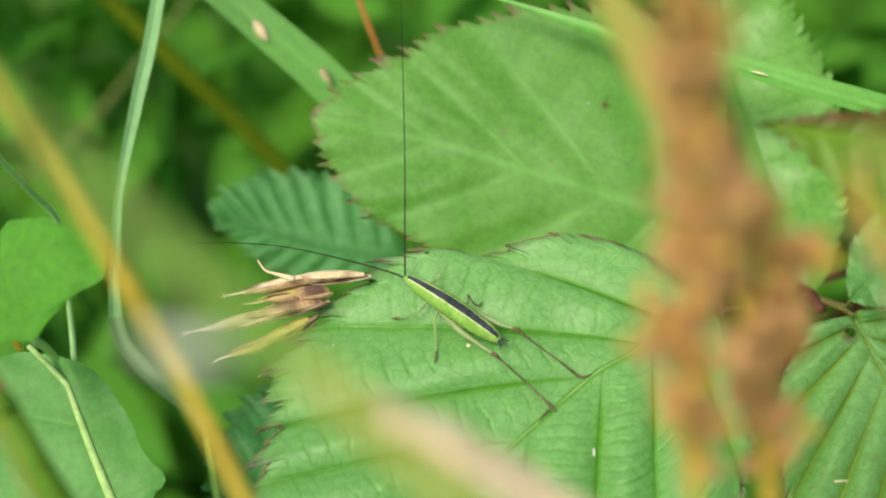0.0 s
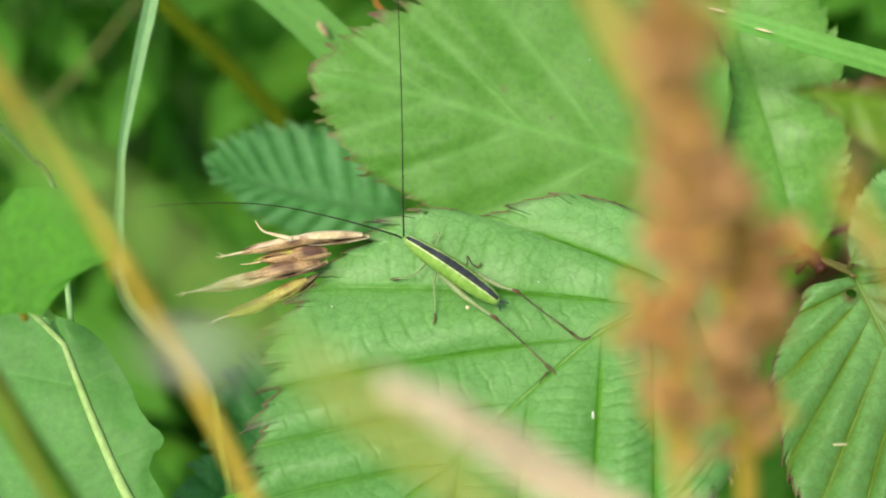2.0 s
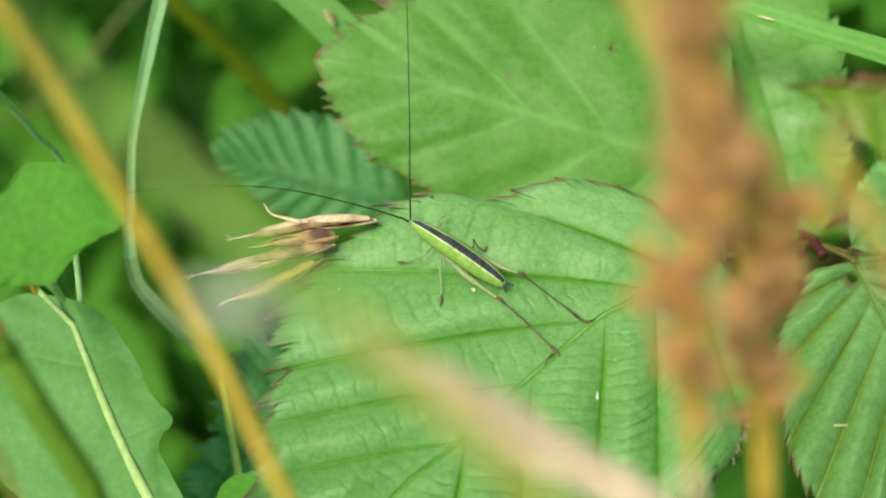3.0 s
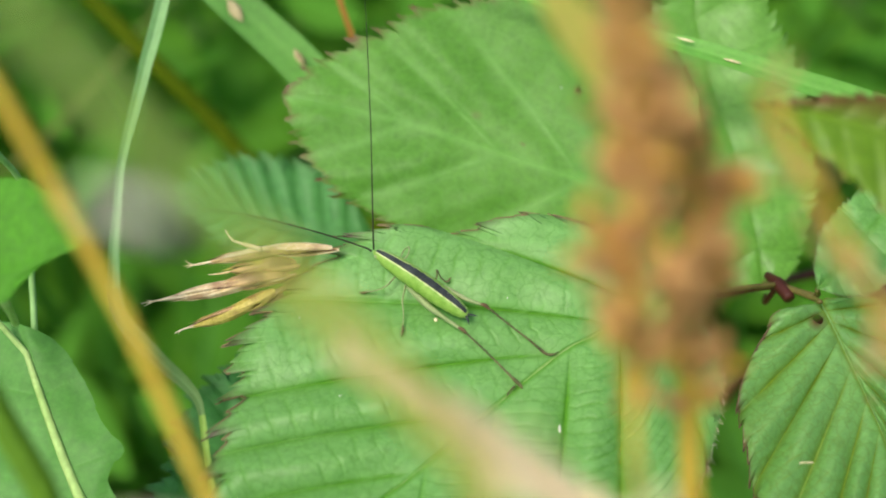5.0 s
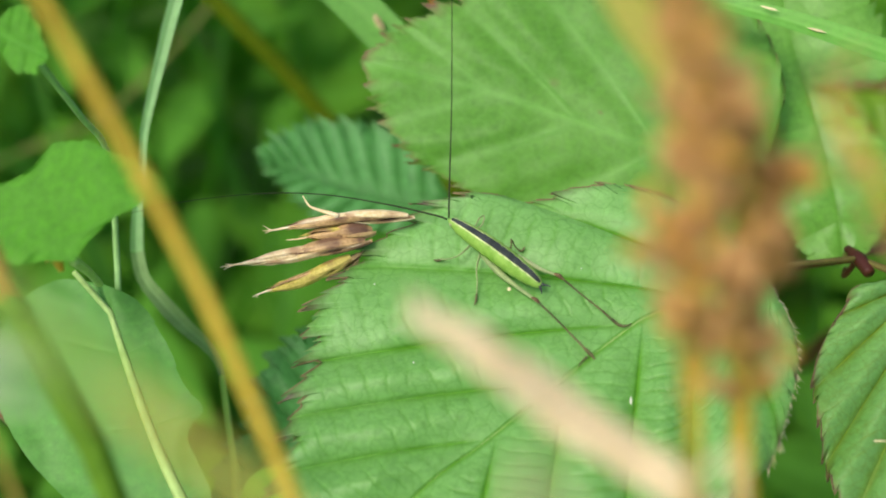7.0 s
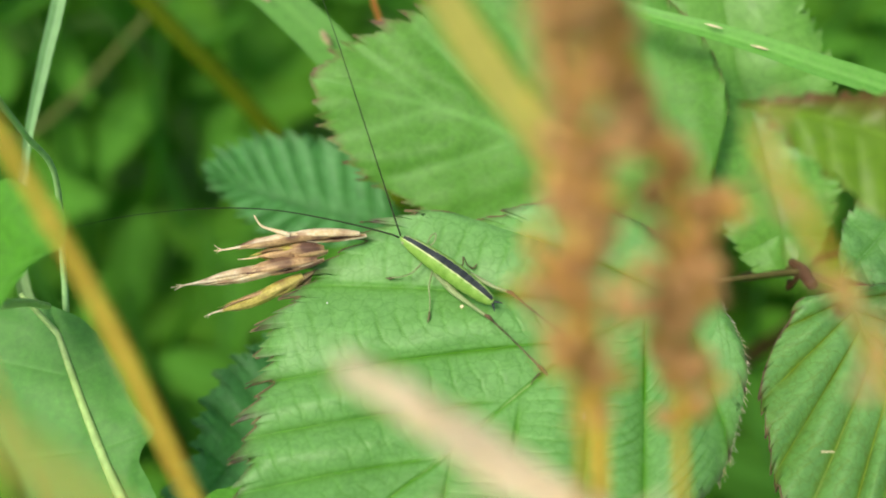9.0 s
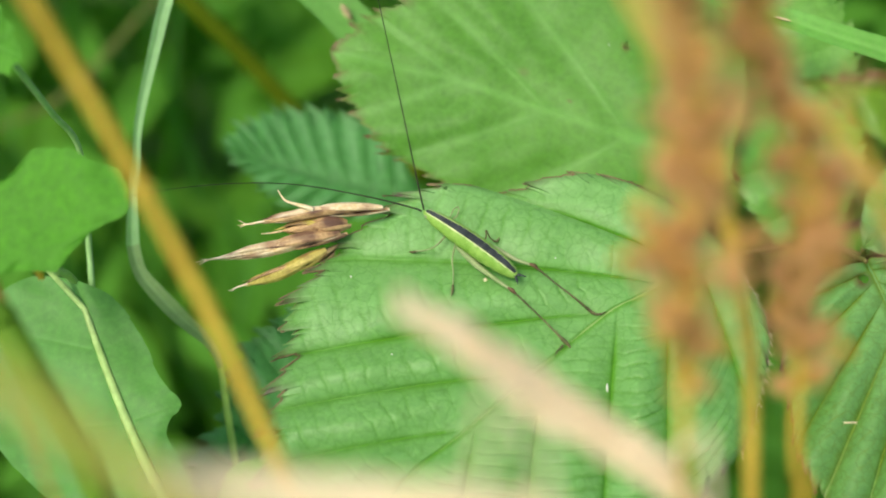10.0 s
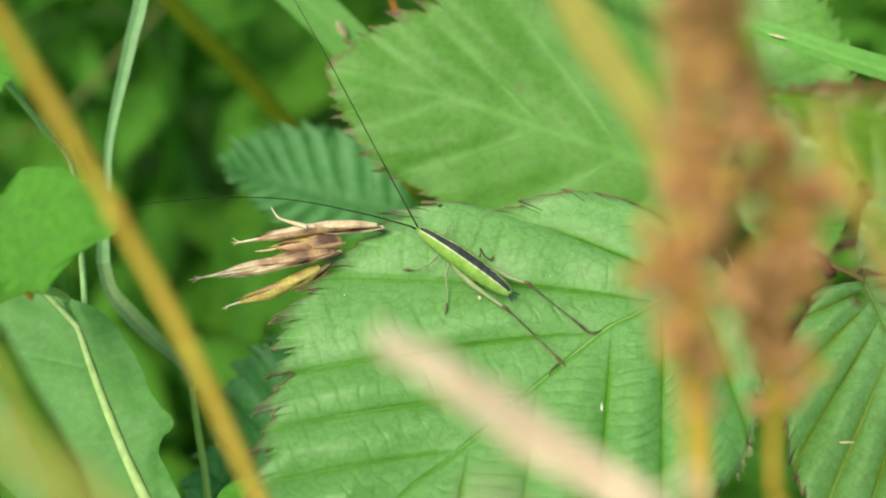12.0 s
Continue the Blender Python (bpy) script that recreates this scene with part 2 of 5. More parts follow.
def part(name, geo, material, parent=None, label="", origin=None):
    """Links geo as one smooth mesh, under a thing or by itself."""
    o = Vector(origin) if origin is not None else (base_of(parent) if parent else Vector((0, 0, 0)))
    me = bpy.data.meshes.new(name)
    me.from_pydata([tuple(Vector(v) - o) for v in geo.verts], [], geo.faces)
    for key, values in geo.tags.items():
        a = me.attributes.new(key, "FLOAT", "POINT")
        a.data.foreach_set("value", values)
    me.polygons.foreach_set("use_smooth", [True] * len(me.polygons))
    me.materials.append(material)
    me.update()
    ob = new(name, me)
    if parent:
        ob.parent = parent
        if origin is not None:
            ob.location = o - base_of(parent)
    else:
        ob.location = o
    return tagged(ob, label)


def spline(pts, n):
    """n points evenly stepped along a smooth curve through pts (tuples or vectors of any size)."""
    p = np.array([tuple(q) for q in pts], float)
    if len(p) == 2:
        return p[0] + (p[1] - p[0]) * np.linspace(0, 1, n)[:, None]
    e = np.vstack([2 * p[0] - p[1], p, 2 * p[-1] - p[-2]])
    out = []
    for i in range(len(p) - 1):
        a, b, c, d = e[i : i + 4]
        for t in np.linspace(0, 1, 24, endpoint=False):
            out.append(0.5 * (2 * b + (c - a) * t + (2 * a - 5 * b + 4 * c - d) * t * t + (3 * b - a - 3 * c + d) * t**3))
    out.append(p[-1])
    out = np.array(out)
    s = np.r_[0, np.cumsum(np.linalg.norm(np.diff(out, axis=0), axis=1))]
    g = np.linspace(0, s[-1], n)
    return np.stack([np.interp(g, s, out[:, k]) for k in range(p.shape[1])], 1)


def frames(path):
    """Tangent and two cross directions along a path of vectors."""
    res, ref = [], None
    for i, p in enumerate(path):
        t = (path[min(i + 1, len(path) - 1)] - path[max(i - 1, 0)]).normalized()
        if ref is None:
            ref = t.orthogonal().normalized()
        ref = (ref - t * ref.dot(t)).normalized()
        res.append((t, ref, t.cross(ref)))
    return res


def tube(pts, radii, n=24, sides=8, wobble=0.0):
    """A round stalk through world points; radii in millimetres from end to end."""
    path = [Vector(p) for p in spline(pts, n)]
    rad = np.interp(np.linspace(0, 1, n), np.linspace(0, 1, len(radii)), radii) * 0.001
    g = Geo()
    for i, (p, (t, a, b)) in enumerate(zip(path, frames(path))):
        r = rad[i] * (1 + wobble * noise.noise(p * 400))
        for k in range(sides):
            f = 2 * math.pi * k / sides
            g.add(p + (a * math.cos(f) + b * math.sin(f)) * r)
    g.grid(n, sides, 0, True)
    g.faces.append(tuple(range(sides))[::-1])
    g.faces.append(tuple(range((n - 1) * sides, n * sides)))
    return g


def ribbon(pts, widths, face, n=60, fold=0.15, twist=0.0):
    """A grass blade: a keeled strip through world points, turned towards face, its width in millimetres."""
    path = [Vector(p) for p in spline(pts, n)]
    wid = np.interp(np.linspace(0, 1, n), np.linspace(0, 1, len(widths)), widths) * 0.0005
    g = Geo()
    cols = 7
    for i, p in enumerate(path):
        t = (path[min(i + 1, n - 1)] - path[max(i - 1, 0)]).normalized()
        up = (face - t * face.dot(t)).normalized()
        up = Matrix.Rotation(twist * i / n, 3, t) @ up
        side = t.cross(up)
        for j in range(cols):
            q = j / (cols - 1) * 2 - 1
            g.add(p + side * (q * wid[i]) + up * (abs(q) * fold * wid[i]), vein=(0.9 if j == cols // 2 else 0.35 * (j % 2)))
    g.grid(n, cols, 0)
    return g


def spindle(p, q, radius, belly=0.4, n=7, sides=6, flat=1.0):
    """A pointed husk from p to q, radius in millimetres."""
    p, q = Vector(p), Vector(q)
    t = (q - p).normalized()
    a = t.orthogonal().normalized()
    a = Matrix.Rotation(random.random() * 6.28, 3, t) @ a
    b = t.cross(a)
    g = Geo()
    for i in range(n):
        s = i / (n - 1)
        e = math.log(0.5) / math.log(belly)
        r = radius * 0.001 * math.sin(math.pi * min(max(s, 0.03), 0.97) ** e) ** 0.8
        for k in range(sides):
            f = 2 * math.pi * k / sides
            g.add(p.lerp(q, s) + a * (math.cos(f) * r) + b * (math.sin(f) * r * flat))
    g.grid(n, sides, 0, True)
    return g


def sheet(axis, left, right, height, n=200, m=40, veins=9, **more):
    """A leaf blade from three free curves, its side veins evenly stepped."""
    ax, le, ri = spline(axis, n), spline(left, n), spline(right, n)
    return blade_of(ax, le, ri, np.linspace(0, veins, n), height, m, **more)


def veined(stations, height, n=300, m=60, **more):
    """A leaf blade from stations (vein number, midrib, one margin, other margin): a side vein runs at each whole number."""
    data = np.array([(k, *a, *l, *r) for k, a, l, r in stations], float)
    e = np.vstack([2 * data[0] - data[1], data, 2 * data[-1] - data[-2]])
    rows = []
    for t in np.linspace(0, len(data) - 1 - 1e-6, n):
        i, f = int(t), t - int(t)
        a, b, c, d = e[i : i + 4]
        rows.append(0.5 * (2 * b + (c - a) * f + (2 * a - 5 * b + 4 * c - d) * f * f + (3 * b - a - 3 * c + d) * f**3))
    rows = np.array(rows)
    return blade_of(rows[:, 1:3], rows[:, 3:5], rows[:, 5:7], rows[:, 0], height, m, **more)


def blade_of(ax, le, ri, phase, height, m, teeth=24, tooth=1.3, quilt=0.5, rib=(0.0, 0.0), cup=0.0, bend=(0.0, 0.0), burn=1.0, seed=1, wav=0.0, shift=0.0, groove=0.3, pale=0.5, step=(2.6, 1.5), crease=0.0, thick=1.0, rolling=False, holes=(), stains=()):
    """The mesh of a blade: rows along the side veins, toothed margins, blisters and cross ribs between sunken veins."""
    rng = random.Random(seed)
    n = len(ax)
    g = Geo()
    cols = 2 * m + 1
    jit = [rng.uniform(0.45, 1.45) for _ in range(400)]
    run = [np.r_[0, np.cumsum(np.linalg.norm(np.diff(c, axis=0), axis=1))] for c in (le, ri)]
    run = [r / (r[-1] + 1e-9) for r in run]
    def uneven(r):
        return r * teeth + 0.9 * noise.noise(Vector((r * teeth * 0.5, seed * 3.1, 0.5))) + 1.0

    for i in range(n):
        s = i / (n - 1)
        tan = ax[min(i + 1, n - 1)] - ax[max(i - 1, 0)]
        tan = tan / (np.linalg.norm(tan) + 1e-9)
        for j in range(cols):
            q = (j - m) / m
            side = 1 if q > 0 else 0
            edge = ri[i] if side else le[i]
            k = abs(q) ** 1.15
            sv = phase[i] + (shift if side else 0.0)
            f = sv % 1.0
            near = min(f, 1 - f)
            out = edge - ax[i]
            wide = np.linalg.norm(out) + 1e-9
            p = ax[i] + out * k + tan * (bend[side] * wide * (k - k * k))
            # margin teeth: large ones, cut again by small ones, leaning towards the tip
            tt = uneven(run[side][i]) + 0.37 * side
            size = jit[int(tt) + 150 * side]
            big = (tt % 1.0) ** 1.4
            small = ((tt * 3 + 0.4 * size) % 1.0) ** 1.3
            ends = min(1.0, 6 * s + 0.1) * min(1.0, 8 * (1 - s) + 0.05)
            saw = (big * 0.9 + small * 0.35 - 0.45) * tooth * size * ends
            rimmed = max(0.0, 1.0 - (1.0 - k) * wide / (1.6 * tooth + 0.2))
            fall = rimmed**2
            p = p + (out / wide) * (0.8 * tooth * ends * k**6 * noise.noise(Vector((tt * 0.33, seed * 1.7, 5.0))))
            p = p + (out / wide) * (saw * fall) + tan * (saw * 0.7 * fall)
            # relief
            mid = math.exp(-((k * wide / (0.45 * thick)) ** 2))
            lat = math.exp(-((near / (0.026 * thick)) ** 2)) * min(1.0, 6 * k) * (1 - 0.5 * k) * (0.75 + 0.6 * noise.noise(Vector((s * 20, q * 30, seed))))
            blister = (1.0 - (1.0 - 2.0 * near) ** 1.7) * min(1.0, 2.2 * k) * (1 - 0.15 * k)
            if rolling:
                blister = (math.sin(math.pi * f) ** 2 + 0.14 * noise.noise(Vector((p[0] * 0.4, p[1] * 0.4, seed)))) * min(1.0, 2.2 * k) * (1 - 0.3 * k)
            warp = Vector((s * 8, q * 4, seed))
            along = float(np.dot(p, out)) / wide * math.pi / step[side] + 2.3 * jit[int(sv) + 90] + (1.9 if side == 0 else 0.7) * (f - 0.5) + 1.2 * (f - 0.5) * (jit[int(sv) + 120] - 1.0) * 2
            cross = abs(math.sin(along + 0.9 * noise.noise(warp * 1.4) + 0.35 * noise.noise(warp * 6.0)))
            cross = (1.0 - cross) ** 5 * math.sin(math.pi * f) ** 0.6 * max(0.0, 0.75 + 0.9 * noise.noise(warp * 1.3 + Vector((5, 0, 0))))
            # wide tone along valleys: fold shade painted dark, the pale leaf's veins light
            vein_and_shade = crease * math.exp(-((near / 0.095) ** 2)) * min(1.0, 5 * k) * (1.05 - 0.45 * k) * (0.8 + 0.7 * noise.noise(Vector((s * 14, q * 5, seed + 2.0))))
            cross *= 0.25 + 0.75 * min(1.0, max(0.0, (sv - 0.95) * 1.6))
            soft = noise.noise(Vector((p[0] * 0.16, p[1] * 0.16, seed * 7.3)))
            h = height(p[0], p[1]) + quilt * blister - rib[side] * cross * min(1.0, 4 * k) - groove * (lat + 0.8 * mid) + cup * k * k + wav * soft
            h += 0.5 * wav * noise.noise(Vector((s * 14, q * 1.5, seed + 4.0))) * k
            if tooth > 0.5:
                h += 0.9 * rimmed**2 * (noise.noise(Vector((tt * 0.55, seed, 2.0))) - 0.15) * tooth
            tip = max(0.0, big - 0.5) / 0.5 * max(0.0, rimmed - 0.35) / 0.65 * burn * min(1.0, 0.15 + size * 0.75)
            rim = max(0.0, rimmed - 0.72) / 0.28 * 0.75 * burn * (0.6 + noise.noise(Vector((tt * 0.6, seed, 9.0))))
            for ha, hb, hr in holes:
                tip = max(tip, 1.3 - math.hypot(p[0] - ha, p[1] - hb) / (1.5 * hr))
            for ha, hb, hr, dark in stains:
                tip = max(tip, dark * min(1.0, 1.6 * (1.0 - math.hypot(p[0] - ha, (p[1] - hb) * 1.6) / hr)))
            g.add(spot(p[0], p[1], h), vein=min(1.0, pale * (1.2 * mid + 0.9 * lat + vein_and_shade + (1.1 if side else 0.65) * (rib[side] > 0) * cross * min(1.0, 4 * k))), burn=max(0.0, min(1.0, tip + rim)))
    g.grid(n, cols, 0)
    if holes:
        def bitten(face):
            mid = sum((Vector(g.verts[v]) for v in face), Vector()) / 4
            return any((mid - g.gap[0]).length < r * 0.001 for _, _, r in holes)
        near_to = [min(range(len(g.verts)), key=lambda v: (Vector(g.verts[v]) - spot(a, b, height(a, b))).length) for a, b, _ in holes]
        g.gap = [Vector(g.verts[v]) for v in near_to]
        g.faces = [f for f in g.faces if not bitten(f)]
    g.rib = [g.verts[i * cols + m] for i in range(0, n, max(1, n // 40))]
    g.rim = [g.verts[i * cols] for i in range(n)]
    cuts = [i for i in range(2, n - 2) if int(uneven(run[0][i])) != int(uneven(run[0][i + 1]))]
    g.tips = [(g.verts[i * cols], g.verts[i * cols + 4], Vector(g.verts[(i + 1) * cols]) - Vector(g.verts[(i - 1) * cols])) for i in cuts]
    g.margin = [(g.verts[i * cols + cols - 1], g.verts[i * cols + cols - 3]) for i in range(n)]
    return g


def slope(w0, da, db, a0=0.0, b0=0.0, bow=0.0):
    """A tilted, gently bowed blade."""
    return lambda a, b: w0 + da * (a - a0) + db * (b - b0) + bow * ((a - a0) ** 2 + (b - b0) ** 2)


def piece_mesh(name, radius, length, material, belly=0.4):
    """One small husk along +Z from its base, to be shared by many objects."""
    random.seed(int(radius * 1000 + length * 77))
    g = spindle((0, 0, 0), (0, 0, length * 0.001), radius, belly=belly, n=5, sides=6)
    me = bpy.data.meshes.new(name)
    me.from_pydata([tuple(v) for v in g.verts], [], g.faces)
    me.polygons.foreach_set("use_smooth", [True] * len(me.polygons))
    me.materials.append(material)
    return me


def place_piece(name, me, parent, p, direction, size=1.0):
    ob = new(name, me)
    ob.parent = parent
    ob.matrix_basis = Matrix.LocRotScale(p - base_of(parent), direction.to_track_quat("Z", "Y"), (size, size, size))
    return ob

# ---- the ground and the undergrowth ----
def build_ground():
    g = Geo()
    rings, sides = 40, 96
    for i in range(rings):
        r = 0.02 * 1.32**i if i else 0.0
        for k in range(sides):
            f = 2 * math.pi * k / sides
            x, y = r * math.cos(f), 0.25 + r * math.sin(f)
            z = 0.012 * noise.noise(Vector((x * 9, y * 9, 0))) + 0.004 * noise.noise(Vector((x * 40, y * 40, 3))) if r < 6 else 0.0
            g.add(Vector((x, y, z - 0.012)))
    g.grid(rings, sides, 0, True)
    tagged(part("ground", g, SOIL), "mossy green ground under the hedge plants", "ground", kind="structure")


def simple_leaf(p, along, up, length, width, droop, rng):
    g = Geo()
    along = along.normalized()
    side = along.cross(up).normalized()
    up = side.cross(along).normalized()
    n, cols = 13, 7
    curve = rng.uniform(-0.25, 0.25)
    for i in range(n):
        s = i / (n - 1)
        half = width * 0.5 * (math.sin(math.pi * s**0.8) ** 0.8 + 0.02)
        for j in range(cols):
            q = j / (cols - 1) * 2 - 1
            v = p + along * (length * s) + side * (half * q + length * curve * s * s) + up * (0.22 * half * abs(q) - droop * length * s * s)
            g.add(v, vein=1.0 if j == cols // 2 else 0.0)
    g.grid(n, cols, 0)
    return g


def build_undergrowth():
    rng = random.Random(11)
    for name, tone, count, low, high, small, large in (("undergrowth", UNDER, 950, -390, -250, 0.022, 0.055), ("shaded_undergrowth", SHADE, 520, -380, -240, 0.018, 0.045), ("broad_undergrowth", SHADE, 300, -300, -215, 0.025, 0.05)):
        g = Geo()
        for _ in range(count):
            p = spot(rng.uniform(-88, 88), rng.uniform(-68, 68), rng.uniform(low, high))
            if p.z < 0.002:
                p.z = rng.uniform(0.002, 0.03)
            turn = rng.uniform(0, 6.283)
            along = Vector((math.cos(turn), math.sin(turn), rng.uniform(-0.35, 0.45)))
            up = Vector((rng.uniform(-0.5, 0.4), -0.35 + rng.uniform(-0.4, 0.4), 1.0))
            length = rng.uniform(small, large)
            g.join(simple_leaf(p, along, up, length, length * rng.uniform(0.3, 0.6), rng.uniform(0.05, 0.4), rng))
        tagged(part(name, g, tone), "dense mixed green hedge-bottom foliage in soft shade", "foliage", kind="stuff")
    g = Geo()
    for _ in range(230):
        a, b, w = rng.uniform(-90, 90), rng.uniform(-70, 70), rng.uniform(-330, -170)
        top = spot(a, b, w)
        foot = Vector((top.x + rng.uniform(-0.06, 0.06), top.y + rng.uniform(-0.06, 0.06), -0.012))
        mid = foot.lerp(top, 0.6) + Vector((rng.uniform(-0.02, 0.02), rng.uniform(-0.02, 0.02), 0.02))
        wide = rng.uniform(2.0, 5.5)
        g.join(ribbon([foot, mid, top], [wide, wide * 1.1, 0.3], Vector((rng.uniform(-1, 1), -1, 0.6)), n=10))
    for _ in range(900):
        r, f = 0.25 + 0.9 * rng.random() ** 0.8, rng.uniform(0, 6.283)
        foot = Vector((r * math.cos(f), 0.15 + r * math.sin(f), -0.012))
        if foot.y < 0.2 and abs(foot.x) < 0.22 and foot.y > -0.25:
            continue
        lean = Vector((rng.uniform(-0.05, 0.05), rng.uniform(-0.05, 0.05), rng.uniform(0.08, 0.24)))
        g.join(ribbon([foot, foot + lean * 0.6, foot + lean + Vector((lean.x, lean.y, -0.01))], [2.5, 3.0, 0.3], Vector((rng.uniform(-1, 1), -1, 0.6)), n=6))
    tagged(part("meadow_grass", g, MEADOW), "thin green grass blades growing through the hedge bottom", "grass", kind="stuff")


# ---- bramble: leaves on thorny canes ----
SURFACE, SPECKED, SWAYING = [], [], {}
MAIN = slope(1.0, 0.04, -0.5)


def bramble_leaf(label, blade, material, stalk, rib=None, group="bramble leaves"):
    base = Vector(stalk[0])
    t = thing("bramble_leaf", base, label, "leaf", group)
    b = part("blade", blade, material, t)
    part("midrib", tube([Vector(v) - AX_W * 0.00006 for v in blade.rib[:-1]], [0.14, 0.13, 0.09, 0.04], n=60, sides=6, wobble=0.3), rib or material, b, "slender midrib")
    part("petiole", tube(stalk, [0.34, 0.3], n=16), RED_STALK if "red leaf stalk" in label else GREEN_STALK if "dark" in label else PETIOLE, t, "thin downy leaf stalk")
    return t


def build_bramble():
    cane = [Vector((0.095, 0.15, -0.012)), Vector((0.1, 0.11, 0.10)), Vector((0.1, 0.07, 0.2)), at(98, 10, -52), at(108, 40, -52), at(125, 110, -60)]
    c = thing("bramble_cane", cane[0], "reddish thorny bramble cane rising from the ground", "bramble")
    part("cane", tube(cane, [3.0, 2.4, 2.0, 1.6], n=60, sides=12, wobble=0.1), RED_STALK, c)
    path = [Vector(p) for p in spline(cane, 30)]
    rng = random.Random(4)
    for i in range(3, 28, 2):
        d = Vector((rng.uniform(-1, 1), rng.uniform(-1, 1), -0.4)).normalized()
        part("thorn", tube([path[i], path[i] + d * 0.0035, path[i] + d * 0.005 + Vector((0, 0, -0.001))], [0.9, 0.4, 0.05], n=6, sides=6), RED_STALK, c)
    node_at = spot(44.3, -0.2, -7)
    blade = veined([
        (0.0, (33.54, -1.89), (33.02, -0.46), (34.32, -2.41)),
        (0.5, (31.33, -2.54), (24.57, 5.92), (38.22, -10.99)),
        (0.75, (30.42, -2.86), (16.32, 7.74), (36.79, -17.81)),
        (1.0, (29.51, -3.19), (7.02, 5.13), (34.97, -23.34)),
        (1.15, (28.93, -3.45), (4.03, 6.44), (33.41, -25.68)),
        (1.5, (27.56, -3.97), (-2.54, 6.04), (29.64, -30.48)),
        (2.0, (25.61, -4.88), (-11.96, -1.89), (24.77, -35.04)),
        (2.5, (22.82, -6.44), (-16.84, -7.41), (20.87, -36.98)),
        (3.0, (19.37, -8.26), (-17.94, -13.26), (16.96, -38.29)),
        (4.0, (10.79, -15.21), (-19.11, -19.44), (7.54, -40.23)),
        (5.0, (3.12, -21.71), (-20.09, -25.8), (-0.91, -42.19)),
        (6.0, (-5.33, -28.73), (-19.44, -32.44), (-8.06, -43.48)),
        (7.0, (-13.91, -42.19), (-14.56, -42.05), (-13.26, -42.45))],
        MAIN, n=680, m=190, teeth=23, tooth=2.2, quilt=1.9, rib=(0.20, 0.45), groove=0.24, crease=0.9, bend=(-0.13, 0.0), wav=0.6, seed=3, shift=0.15, pale=0.8)
    SURFACE.append(blade)
    SPECKED.append(bramble_leaf("bright green bramble leaf with sunken veins and browned saw teeth", blade, BRAMBLE, [node_at, spot(34.84, -1.36, 1), spot(33.41, -1.95, 0)], RIB_GREEN))
    blade = veined([
        (0.0, (33.54, 8.0), (33.87, 7.21), (33.67, 8.64)),
        (0.5, (31.07, 8.97), (27.69, -0.58), (35.49, 22.16)),
        (1.0, (28.02, 9.95), (16.64, 0.58), (25.74, 32.56)),
        (2.0, (21.84, 11.96), (5.27, 4.49), (6.24, 32.7)),
        (3.0, (12.42, 15.15), (-5.13, 9.55), (-1.43, 29.19)),
        (4.0, (2.02, 18.59), (-9.36, 14.62), (-7.28, 25.94)),
        (5.0, (-12.48, 21.97), (-12.48, 21.78), (-12.48, 22.16))],
        slope(-14, 0.06, -0.12, 0, 15), n=340, m=64, teeth=30, tooth=1.25, quilt=0.85, groove=-0.12, thick=2.0, rolling=True, crease=0.8, bend=(-0.15, -0.13), wav=0.7, seed=8, burn=1.1, pale=0.31, holes=((*(21.52, 22.36), 0.3),), stains=((*(9.81, 19.57), 0.9, 0.35), (*(15.08, 16.12), 0.35, 0.8), (*(-6.11, 10.46), 0.8, 0.5)))
    smooth = bramble_leaf("smooth pale green bramble leaf with faint pale veins", blade, BRAMBLE_PALE, [node_at, spot(40.04, 1.36, -26), spot(33.54, 8.0, -15)], RIB_PALE)
    blade = sheet(
        [(42.77, -1.36), (41.47, 7.21), (39.07, 16.32), (36.79, 23.46), (35.16, 31.27), (35.49, 36.47)],
        [(42.77, -1.36), (38.74, 0.07), (34.19, 5.92), (30.62, 14.37), (28.67, 23.46), (30.29, 31.92), (35.49, 36.47)],
        [(42.77, -1.36), (46.54, 2.67), (48.62, 9.17), (48.49, 16.32), (47.71, 22.82), (45.89, 28.02), (43.29, 32.56), (39.39, 35.81), (35.49, 36.47)],
        slope(-17, 0.05, -0.15, 40, 10), n=280, m=50, veins=7.0, teeth=24, tooth=1.1, burn=0.15, quilt=0.6, groove=0.06, rib=(0.05, 0.05), wav=0.8, seed=5)
    bramble_leaf("mid green bramble leaf beside a red leaf stalk", blade, BRAMBLE_DARK, [node_at, spot(42.7, -2.15, -11), spot(42.77, -1.3, -14.5)])
    blade = veined([
        (0.0, (49.14, -2.41), (47.52, -2.67), (49.79, -1.89)),
        (0.4, (49.34, -2.79), (43.81, -3.64), (53.04, -1.89)),
        (0.8, (49.53, -3.19), (43.03, -5.46), (55.64, -1.89)),
        (1.7, (50.05, -4.16), (39.65, -12.29), (59.54, -6.44)),
        (2.5, (50.77, -5.66), (40.3, -20.09), (62.14, -12.94)),
        (3.4, (51.74, -7.74), (41.99, -26.26), (63.44, -19.44)),
        (5.0, (54.34, -13.59), (48.49, -33.73), (64.09, -27.23)),
        (6.7, (56.94, -20.73), (53.69, -38.29), (63.77, -33.09)),
        (8.0, (60.84, -38.94), (60.52, -38.8), (61.36, -38.68))],
        slope(1, 0.05, -0.4, 48, -10), n=320, m=64, teeth=24, tooth=1.2, quilt=1.7, rib=(0.08, 0.08), groove=0.25, crease=1.0, wav=0.5, seed=6, pale=0.8, holes=((*(48.69, -4.62), 0.65),))
    SURFACE.append(blade)
